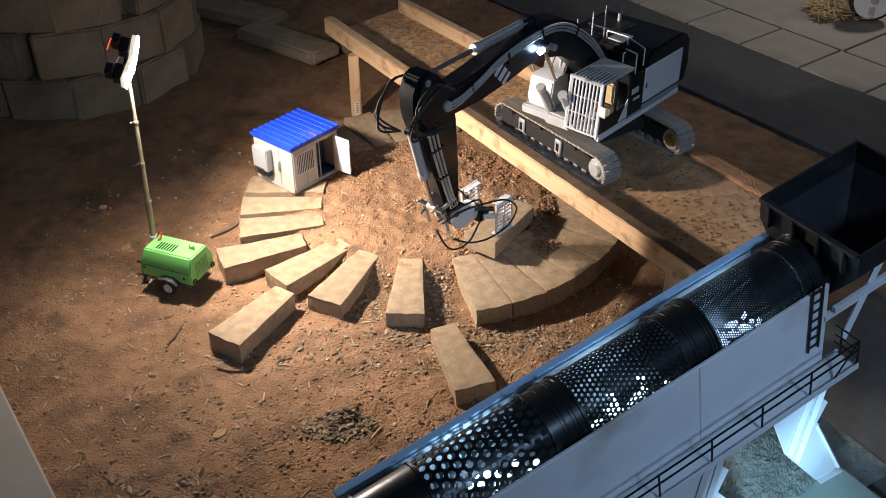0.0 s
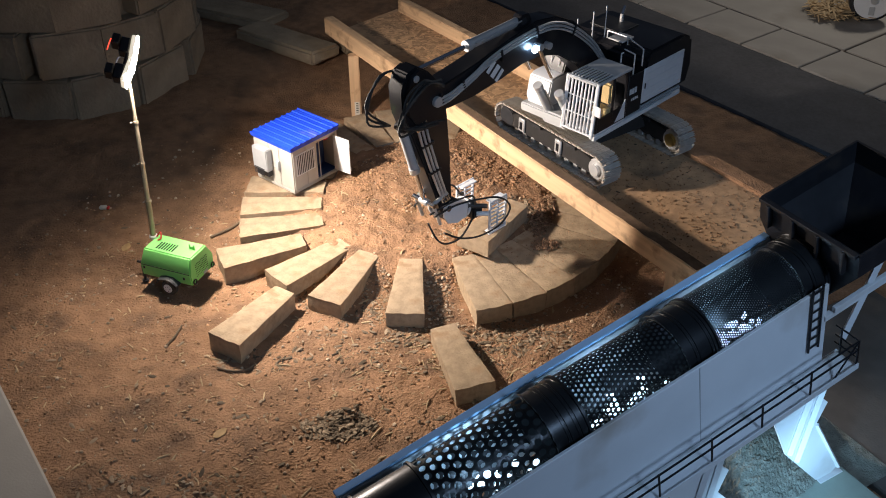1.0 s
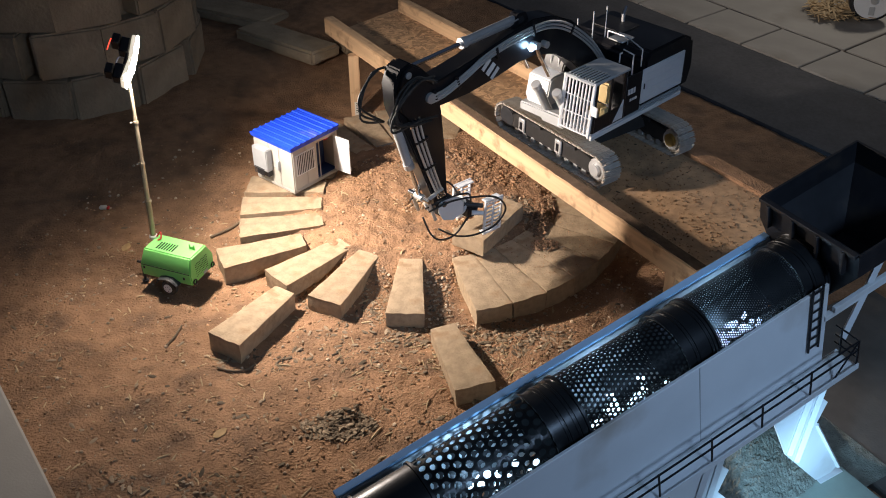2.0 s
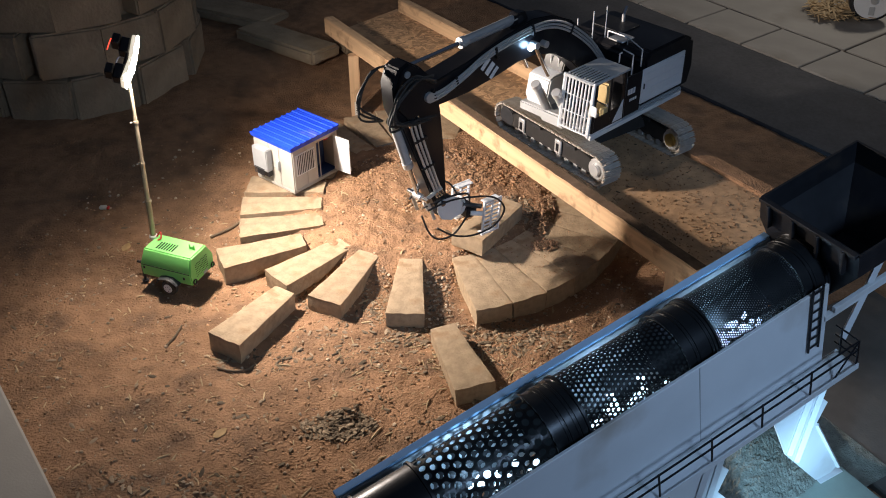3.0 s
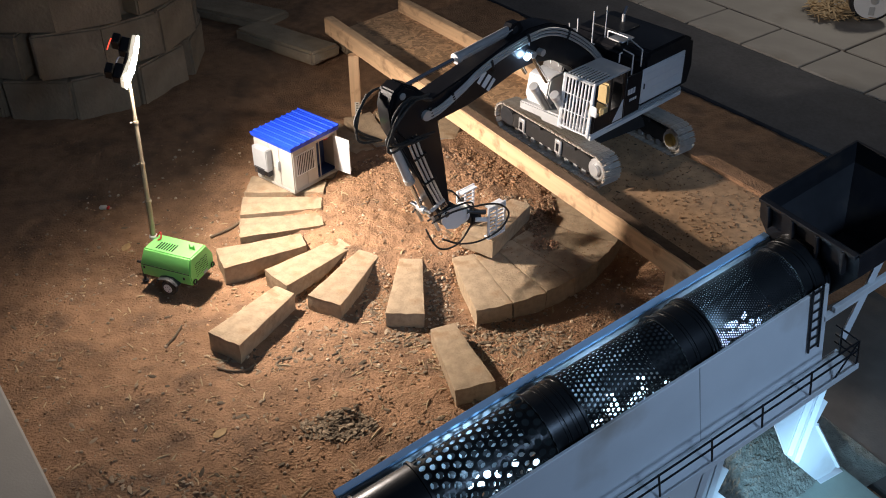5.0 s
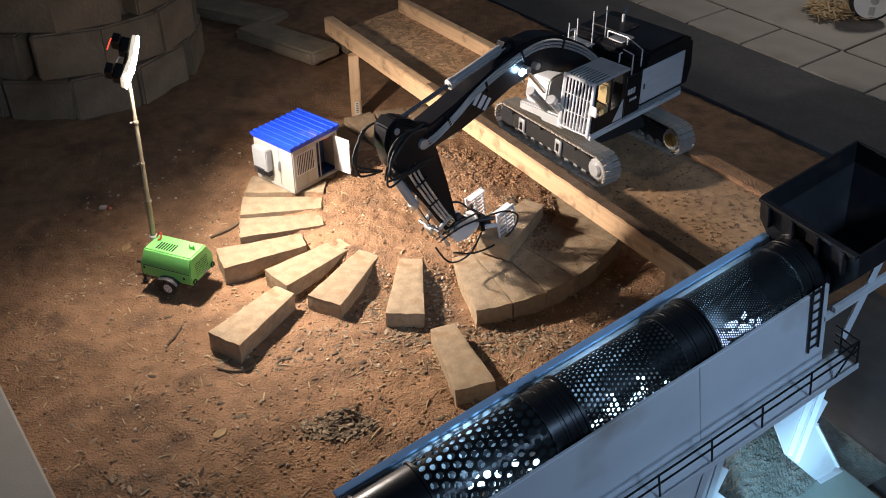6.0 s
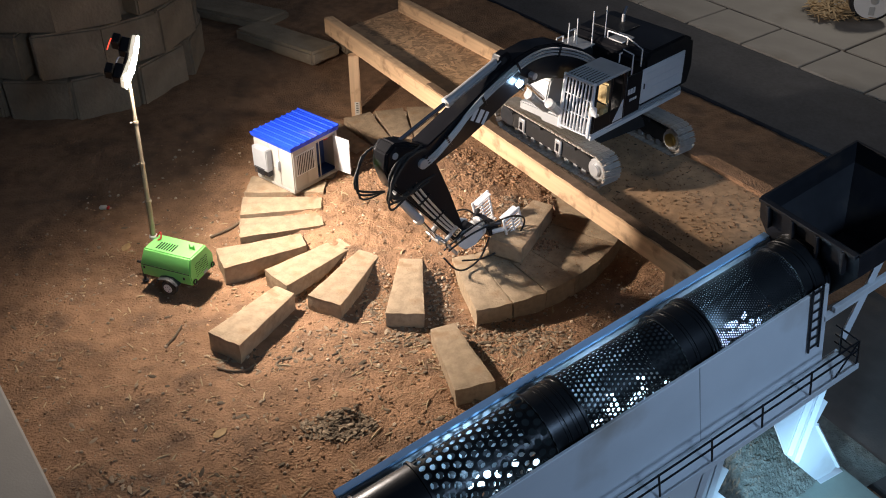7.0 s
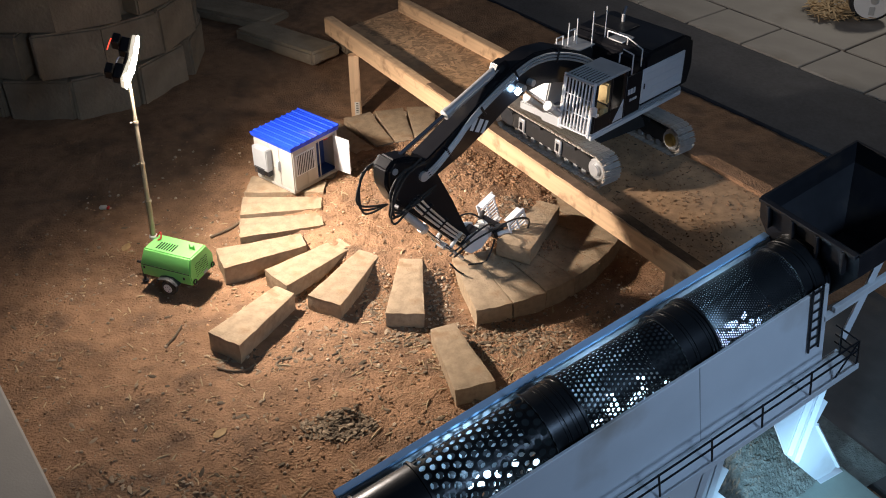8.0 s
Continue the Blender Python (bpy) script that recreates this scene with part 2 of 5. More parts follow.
def ground_z(x, y):
    x, y = np.asarray(x, float), np.asarray(y, float)
    r = np.hypot(x - RING.x, y - RING.y)
    z = 0.022 * smooth_noise(x, y, 0.55, 1) + 0.012 * smooth_noise(x, y, 0.17, 2) + 0.008 * smooth_noise(x, y, 0.06, 3)
    rough = np.clip(1.6 - r / 0.55, 0.45, 1.0)
    z += rough * (0.009 * smooth_noise(x, y, 0.028, 4) + 0.006 * smooth_noise(x, y, 0.014, 5))
    inside = np.clip((0.56 - r) / 0.14, 0, 1)
    z += 0.052 * inside * inside * (3 - 2 * inside)
    z += 0.026 * np.exp(-(((x + 0.06) / 0.20) ** 2 + ((y - 3.02) / 0.16) ** 2))
    z += 0.016 * np.exp(-(((x - 0.16) / 0.12) ** 2 + ((y - 2.80) / 0.12) ** 2))
    # a small heap beside the loose paver
    z += 0.02 * np.exp(-(((x + 0.25) / 0.10) ** 2 + ((y - 1.86) / 0.07) ** 2))
    # a dip behind the ring, where the platform's legs stand
    step = lambda v, a, b: np.clip((v - a) / (b - a), 0, 1) ** 2 * (3 - 2 * np.clip((v - a) / (b - a), 0, 1))
    z -= 0.052 * step(y, 3.50, 3.66) * (1 - step(y, 4.0, 4.5)) * step(x, -0.95, -0.5) * (1 - step(x, 0.35, 0.8))
    flat = np.clip((np.hypot(x + 0.2, y - 2.6) - 2.6) / 1.2, 0, 1)
    return z * (1 - flat) - 0.004


def axis_steps(fine0, fine1, step, far0, far1):
    out = list(np.arange(fine0, fine1 + 1e-9, step))
    s, v = step, fine1
    while v < far1:
        s *= 1.18
        v += s
        out.append(v)
    s, v = step, fine0
    while v > far0:
        s *= 1.18
        v -= s
        out.insert(0, v)
    return np.array(out)


def make_ground():
    xs = axis_steps(-1.5, 1.0, 0.0068, -60, 60)
    ys = axis_steps(1.45, 3.6, 0.0068, -60, 90)
    X, Y = np.meshgrid(xs, ys)
    Z = ground_z(X, Y)
    nx, ny = len(xs), len(ys)
    data = bpy.data.meshes.new("ground")
    data.vertices.add(nx * ny)
    data.vertices.foreach_set("co", np.stack([X, Y, Z], -1).astype(np.float32).ravel())
    i = (np.arange(ny - 1)[:, None] * nx + np.arange(nx - 1)[None]).ravel()
    quads = np.stack([i, i + 1, i + nx + 1, i + nx], -1).astype(np.int32)
    data.loops.add(quads.size)
    data.loops.foreach_set("vertex_index", quads.ravel())
    data.polygons.add(len(quads))
    data.polygons.foreach_set("loop_start", np.arange(0, quads.size, 4, dtype=np.int32))
    data.update(calc_edges=True)
    data.polygons.foreach_set("use_smooth", [True] * len(quads))
    data.materials.append(M_DIRT)
    return tagged(new("ground", data), "brown sandy dirt yard with loose clods and chips", "ground", kind="structure")


make_ground()


def scatter(name, label, category, material, places, size, flat=(0.5, 1.0), long=(1.0, 1.0), lift=0.3, seed=3):
    """Many small stones, clods or chips in one mesh of kind stuff."""
    r = np.random.default_rng(seed)
    base = bmesh.new()
    bmesh.ops.create_icosphere(base, subdivisions=1, radius=1.0)
    base.verts.ensure_lookup_table()
    bv = np.array([v.co[:] for v in base.verts])
    bf = np.array([[v.index for v in f.verts] for f in base.faces])
    base.free()
    vs, fs = [], []
    for k, (x, y, z) in enumerate(places):
        s = size[0] + (size[1] - size[0]) * r.random() ** 2.2
        d = bv * (1 + r.uniform(-0.28, 0.28, (len(bv), 1)))
        d = d * np.array([r.uniform(*long), 1.0, r.uniform(*flat)]) * s
        a, b = r.uniform(0, math.tau), r.uniform(-0.35, 0.35)
        rot = np.array(Euler((b, r.uniform(-0.35, 0.35), a)).to_matrix())
        vs.append(d @ rot.T + [x, y, z + s * lift])
        fs.append(bf + k * len(bv))
    data = bpy.data.meshes.new(name)
    data.from_pydata(np.concatenate(vs).tolist(), [], np.concatenate(fs).tolist())
    data.materials.append(material)
    return tagged(new(name, data), label, category, kind="stuff")


def spread(n, cx, cy, rx, ry, seed, power=0.5):
    r = np.random.default_rng(seed)
    a, q = r.uniform(0, math.tau, n), r.random(n) ** power
    x, y = cx + rx * q * np.cos(a), cy + ry * q * np.sin(a)
    return np.stack([x, y, ground_z(x, y)], -1)


def clumped(places, level):
    """Keeps the places that lie in the noise's clumps, for an uneven spread."""
    n = smooth_noise(places[:, 0], places[:, 1], 0.11, 71) + 0.6 * smooth_noise(places[:, 0], places[:, 1], 0.035, 72)
    return places[n > level]


scatter("dirt_clods", "loose crumbled brown dirt clods inside the paver ring", "dirt", M_CLOD, clumped(spread(14000, -0.10, 2.84, 0.52, 0.46, 11), 0.06), (0.0010, 0.0062), flat=(0.5, 0.9), long=(0.8, 1.4), seed=21)
scatter("outer_clods", "scattered dirt crumbs on the yard", "dirt", M_CLOD, np.concatenate([spread(7500, -0.20, 2.40, 1.25, 1.0, 12), clumped(spread(9000, -0.25, 2.5, 1.6, 1.5, 83), 0.1)]), (0.0010, 0.0050), flat=(0.4, 0.8), long=(0.8, 1.5), seed=22)
scatter("pebbles", "small pale pebbles scattered on the dirt", "pebbles", M_PEBBLE, np.concatenate([clumped(spread(1500, 0.0, 2.62, 0.36, 0.24, 13), 0.02), spread(1500, -0.2, 2.4, 1.3, 1.1, 14), spread(500, 0.32, 2.20, 0.42, 0.26, 19)]), (0.0015, 0.0065), flat=(0.5, 0.9), seed=23)
chips = np.concatenate([spread(110, -0.52, 2.06, 0.12, 0.05, 15), spread(700, -0.27, 1.80, 0.10, 0.045, 16, 0.7), spread(260, -0.10, 2.12, 0.32, 0.12, 17), spread(260, -0.66, 1.58, 0.24, 0.09, 18), spread(800, -0.2, 2.2, 1.1, 0.9, 20), clumped(spread(1500, -0.3, 2.1, 1.0, 0.7, 80), 0.25), spread(300, 0.22, 2.14, 0.16, 0.06, 81), spread(160, -0.05, 2.16, 0.12, 0.05, 82), spread(120, -0.32, 2.28, 0.22, 0.08, 30), spread(260, 0.26, 2.74, 0.09, 0.07, 33)])
scatter("rubble", "dark broken rubble heaped under the platform", "rubble", M_PEBBLE, spread(420, -0.16, 3.60, 0.20, 0.07, 73), (0.004, 0.014), flat=(0.5, 0.9), seed=74)
scatter("wood_chips", "dark weathered wood chips and mulch on dirt", "mulch", M_CHIP, chips, (0.0010, 0.0062), flat=(0.15, 0.35), long=(1.2, 3.2), seed=24)
scatter("straw_bits", "pale dry straw bits on the dirt", "straw", M_STRAW, np.concatenate([spread(800, -0.1, 2.2, 1.1, 0.85, 31), spread(160, 0.0, 2.05, 0.3, 0.14, 32)]), (0.0014, 0.0035), flat=(0.4, 0.8), long=(3.0, 9.0), seed=25)


def on_ground(x, y, lift=0.0):
    return Vector((x, y, float(ground_z(x, y)) + lift))


def make_twig(points, r, label):
    bm = tube([on_ground(x, y, r + 0.002) for x, y in points], r, steps=4, segs=6)
    return tagged(part("twig", bm, M_CHIP), label, "twig")


make_twig([(-0.76, 2.68), (-0.70, 2.74), (-0.66, 2.80), (-0.63, 2.86)], 0.004, "thin dry crooked twig on the dirt")
make_twig([(-0.62, 2.04), (-0.58, 2.025), (-0.54, 2.03), (-0.52, 2.045)], 0.003, "short curved reddish twig on the dirt")
make_twig([(-0.78, 2.13), (-0.765, 2.17), (-0.755, 2.22)], 0.003, "small dry stick lying on the dirt")
make_twig([(0.02, 1.90), (0.10, 1.885), (0.18, 1.83)], 0.003, "dry stem lying beside the loose paver")


def make_leaf(x, y, s, yaw):
    bm = bmesh.new()
    prof = [(-1, 0), (-0.6, 0.42), (0, 0.55), (0.5, 0.4), (1.0, 0.0), (0.5, -0.42), (0, -0.5), (-0.6, -0.38)]
    top = [bm.verts.new((a * s, b * s, 0.25 * s * (b * b) + 0.12 * s * a * a)) for a, b in prof]
    low = [bm.verts.new((v.co.x, v.co.y, v.co.z - 0.0012)) for v in top]
    bm.faces.new(top)
    bm.faces.new(low[::-1])
    for i in range(8):
        bm.faces.new((top[i], low[i], low[(i + 1) % 8], top[(i + 1) % 8]))
    return tagged(part("dry_leaf", bm, M_LEAF, None, "", Matrix.Translation(on_ground(x, y, 0.004)) @ pose(0, 0, 0, 8, 0, yaw), False), "curled dry tan leaf on the dirt", "leaf")


make_leaf(-0.565, 1.785, 0.022, 50)
make_leaf(-1.02, 2.62, 0.024, 80)


def make_scrap(x, y):
    t = thing("plastic_scrap", on_ground(x, y, 0.004), "crumpled pale pink scrap of litter on the dirt", "litter")
    part("wrapper", box((0.028, 0.018, 0.012), (0, 0, 0.005), 0.004, segs=2), M_STICKER, t)
    part("red_edge", box((0.010, 0.016, 0.010), (0.016, 0, 0.004), 0.003), M_RED, t, "red edge")
    return t


make_scrap(-1.16, 2.86)


# ---- concrete slabs of the yard's edge ----
def slab_run(origin, along, across, cells_a, cells_b, gap, z0, z1, parent, shift=0.0):
    ax, ay = Vector(along).normalized(), Vector(across).normalized()
    base = Matrix(((ax.x, ay.x, 0, 0), (ax.y, ay.y, 0, 0), (0, 0, 1, 0), (0, 0, 0, 1)))
    a = shift
    for la in cells_a:
        b = 0.0
        for lb in cells_b:
            c = Vector(origin) + ax * (a + la / 2) + ay * (b + lb / 2)
            m = base.copy()
            m.translation = (c.x, c.y, (z0 + z1) / 2)
            part("slab", box((la - gap, lb - gap, z1 - z0), bevel=0.004), M_SLAB, parent, "", m, False)
            b += lb
        a += la


walkway = tagged(new("pavement_walk"), "grey concrete walk with joints, dusty", "walk", kind="structure")
SL_A, SL_B = (0.598, -0.801), (0.801, 0.598)
slab_run((0.072, 5.90), SL_A, SL_B, [0.318] * 18, [0.30], 0.008, -0.06, 0.012, walkway, shift=0.222)
slab_run((0.072 + 0.801 * 0.306, 5.90 + 0.598 * 0.306), SL_A, SL_B, [0.9] * 6, [0.9, 0.9], 0.010, -0.06, 0.012, walkway, shift=0.659)
driveway = tagged(new("pavement_driveway"), "dark asphalt strip beside the concrete walk", "asphalt", kind="structure")
M_ASPH = mat("asphalt", (0.055, 0.055, 0.06), 0.9, vary=0.3, scale=60, bump=0.5, bump_scale=300)
part("asphalt_strip", box((6.0, 0.54, 0.06), bevel=0.006), M_ASPH, driveway, "", Matrix(((0.598, 0.801, 0, 1.552), (-0.801, 0.598, 0, 3.474), (0, 0, 1, -0.024), (0, 0, 0, 1))), False)
corner_slab = tagged(new("pavement_corner"), "pale grey concrete slab corner at the dirt's edge", "slab", kind="structure")
part("slab", box((1.6, 0.9, 0.10), bevel=0.006), M_SLAB, corner_slab, "", Matrix(((0.575, -0.818, 0, -1.41), (-0.818, -0.575, 0, 1.50), (0, 0, -1, -0.02), (0, 0, 0, 1))), False)
# green floor under the trommel
M_PAD = mat("green_grey_pad", (0.26, 0.31, 0.27), 0.85, vary=0.15, scale=20, bump=0.25)
pad = tagged(new("pavement_pad"), "grey green concrete pad under the trommel", "pad", kind="structure")
part("slab", box((1.05, 0.46, 0.05), bevel=0.004), M_PAD, pad, "", Matrix.Translation((0.47, 1.43, -0.002)) @ pose(0, 0, 0, 0, 0, 30.6), False)


# grey slab, the hopper's shade mixed into its dark colour
M_SHADEPAD = mat("shade_toned_slab", (0.085, 0.078, 0.070), 0.9, vary=0.25, scale=18, bump=0.4, bump_scale=160, dirt=(0.13, 0.10, 0.075), dirt_amount=0.12)
shaded_pad = tagged(new("pavement_shaded"), "dusty grey slab beside the trommel's legs, coloured dark for the hopper's shade", "slab", kind="structure")
part("slab", box((0.62, 1.10, 0.05), bevel=0.004), M_SHADEPAD, shaded_pad, "", Matrix.Translation((1.29, 1.74, -0.012)) @ pose(0, 0, 0, 0, 0, 30.6), False)


# ---- curved stone planter wall ----
def make_round_wall():
    t = tagged(new("wall_planter"), "curved dark brown planter wall of large stone blocks", "wall", kind="structure")
    c, radius = Vector((-1.58, 4.03)), 0.49
    rows, n = 6, 12
    r = random.Random(5)
    core = bmesh.new()
    bmesh.ops.create_cone(core, cap_ends=True, segments=64, radius1=radius - 0.03, radius2=radius - 0.05, depth=1.3)
    part("core", core, M_STONE, t, "", Matrix.Translation((c.x, c.y, 0.68)))
    for k in range(rows):
        for i in range(n):
            a0 = math.tau * (i + 0.5 * (k % 2) + r.uniform(-0.1, 0.1)) / n
            if not -2.6 < (a0 + math.pi) % math.tau - math.pi < 0.7:
                continue
            w, h = math.tau * radius / n * r.uniform(0.985, 1.01), 0.19 * r.uniform(0.965, 0.99)
            bm = box((w, 0.09, h), bevel=0.008, segs=2)
            for v in bm.verts:
                v.co.y += 0.5 * v.co.x ** 2 / radius
                v.co += Vector((noise.noise(v.co * 9 + Vector((i, k, 0))), noise.noise(v.co * 9 + Vector((k, i, 5))), noise.noise(v.co * 9 + Vector((7, i, k))))) * 0.010
            m = Matrix.Translation((c.x, c.y, 0.07 + k * 0.19)) @ pose(0, 0, 0, 0, 0, math.degrees(a0) + 90) @ Matrix.Translation((0, -radius + 0.0, 0))
            part("stone", bm, M_STONE, t, "", m)
    return t


make_round_wall()


def make_far_stone(x, y, yaw, size):
    bm = box(size, (0, 0, size[2] / 2 - 0.01), bevel=0.012, segs=2)
    for v in bm.verts:
        v.co += Vector((noise.noise(v.co * 7), noise.noise(v.co * 7 + Vector((3, 0, 0))), noise.noise(v.co * 7 + Vector((0, 9, 0))))) * 0.02
    return tagged(part("edging_stone", bm, M_STONE, None, "", pose(x, y, 0, 0, 0, yaw)), "flat brown edging stone half sunk in dirt", "stone", "edging stones")


make_far_stone(-0.70, 4.22, -38, (0.50, 0.16, 0.06))
make_far_stone(-0.35, 4.25, 30, (0.26, 0.14, 0.06))
make_far_stone(-1.0, 4.6, -30, (0.5, 0.2, 0.05))


# ---- pavers ----
def paver_mesh(seed, broken=False):
    wi, wo, L, h = 0.0712, 0.1112, 0.266, 0.056
    b = bmesh.new()
    out = [(-wi / 2, L / 2), (wi / 2, L / 2), (wo / 2, -L / 2), (-wo / 2, -L / 2)]
    lo = [b.verts.new((x, y, -0.02)) for x, y in out]
    hi = [b.verts.new((x, y, h)) for x, y in out]
    b.faces.new(lo[::-1])
    b.faces.new(hi)
    for i in range(4):
        b.faces.new((lo[i], lo[(i + 1) % 4], hi[(i + 1) % 4], hi[i]))
    bmesh.ops.subdivide_edges(b, edges=b.edges[:], cuts=9, use_grid_fill=True)
    for v in b.verts:
        p = v.co.copy()
        q = Vector((seed * 3.1, seed * 1.7, 0))
        amount = 0.0012 + (0.0022 if p.y < -L / 2 + 1e-4 else 0)
        edge = (p.z > h - 1e-4) and (p.y < -L / 2 + 0.001 or abs(abs(p.x) - (wi + wo) / 4 + (p.y) * (wo - wi) / (2 * L)) < 0.0015)
        v.co += Vector((noise.noise(p * 30 + q), noise.noise(p * 30 + q + Vector((5, 0, 0))), noise.noise(p * 30 + q + Vector((0, 5, 0))) * 0.6)) * amount
        if edge:
            v.co.z -= 0.0014 + 0.0035 * max(0, noise.noise(p * 70 + q))
    data = mesh_from(b, "paver", M_PAVER, True)
    data.materials.append(M_PAVER_RAW)
    for f in data.polygons:
        if f.normal.y < -0.75:
            f.material_index = 1
    return data


PAVER_MESHES = [paver_mesh(s) for s in range(5)]


def make_paver(k, x, y, deg, label, z=0.0, tilt=0.0, lean=0.0):
    ob = part("paver", PAVER_MESHES[k % 5], M_PAVER, None, "", pose(x, y, z, tilt, lean, deg))
    return tagged(ob, label, "paver", "paver ring")


LAID = "tan wedge-shaped concrete paver laid flat in the ring"
LOOSE = "tan wedge-shaped concrete paver lying loose on the dirt"
GAP = "tan wedge-shaped concrete paver set apart with open joints"
for k, (x, y, d, lab, tl, ln) in enumerate([
        (-0.535, 2.202, -31.1, LOOSE, -1, 0), (0.042, 2.019, 18.6, LOOSE, -2, -2),
        (-0.403, 2.465, -46.5, GAP, 0.5, 0), (-0.288, 2.382, -25.5, GAP, 0, 1), (-0.104, 2.333, -2.2, GAP, 0, 0),
        (-0.562, 2.525, -67.0, GAP, 0, 0), (-0.521, 2.668, -79.0, LAID, 0, 0), (-0.536, 2.785, -85.5, LAID, 0, 0),
        (-0.535, 2.905, -94.0, "tan concrete paver under the small site cabin", 0, 0), (-0.50, 3.02, -104, "tan concrete paver under the small site cabin", 0, 0),
        (0.104, 2.353, 18.8, LAID, 0, 0), (0.190, 2.388, 28.0, LAID, 0, 0),
        (-0.173, 3.345, -164, LAID, 0, 0), (-0.075, 3.365, -176, LAID, 0, 0), (0.03, 3.365, 172, LAID, 0, 0),
        (-0.27, 3.31, -153, LAID, 0, 0), (-0.36, 3.24, -140, LAID, 0, 0)]):
    make_paver(k, x, y, d, lab, 0.0, tl, ln)
apex = Vector((-0.10, 2.92))
for k in range(6):
    rel = Vector((0.190, 2.388)) - apex
    rel.rotate(Matrix.Rotation(radians(8.9 * (k + 1)), 2))
    make_paver(k + 2, apex.x + rel.x, apex.y + rel.y, 28.0 + 8.9 * (k + 1), LAID)


# ---- dug earth spilled over the ring ----
def spill(n, cx, cy, rx, ry, deg, top, seed):
    p = spread(n, 0, 0, rx, ry, seed, 0.6)
    q = np.hypot(p[:, 0] / rx, p[:, 1] / ry)
    a = radians(deg)
    r = np.random.default_rng(seed + 1)
    return np.stack([cx + p[:, 0] * math.cos(a) - p[:, 1] * math.sin(a), cy + p[:, 0] * math.sin(a) + p[:, 1] * math.cos(a),
                     0.058 + top * (1 - q) * r.random(n)], -1)


M_DAMP = mat("damp_dirt_clod", (0.27, 0.165, 0.10), 0.95, vary=0.4, scale=60, bump=0.6, bump_scale=300, spec=0.2, island=0.5)
scatter("spilled_earth", "dark crumbled earth spilled over the ring's pavers", "dirt", M_DAMP, np.concatenate([spill(620, 0.325, 2.70, 0.035, 0.13, -14, 0.030, 90), spill(200, 0.315, 2.53, 0.045, 0.035, 20, 0.016, 92)]), (0.0014, 0.0056), flat=(0.5, 0.9), long=(0.8, 1.5), seed=94)
scatter("paver_grit", "thin brown grit lying on the ring's pavers", "grit", M_CLOD, spill(700, 0.33, 2.52, 0.20, 0.16, 20, 0.0, 96), (0.0006, 0.0022), flat=(0.4, 0.8), seed=97)
scatter("joint_rubble", "broken chips and rubble in the open paver joints", "rubble", M_CHIP, np.concatenate([spread(260, -0.20, 2.33, 0.045, 0.13, 98), spread(240, -0.01, 2.32, 0.04, 0.12, 99), spread(200, -0.385, 2.36, 0.06, 0.08, 100), spread(260, 0.22, 2.19, 0.16, 0.05, 101)]), (0.0012, 0.0050), flat=(0.25, 0.6), long=(1.0, 2.2), seed=102)


# ---- timber platform ----
DEEPER = Matrix.Translation((0, 0, 1.805)) @ Matrix.Diagonal((1.03, 1.03, 1.03, 1)) @ Matrix.Translation((0, 0, -1.805))


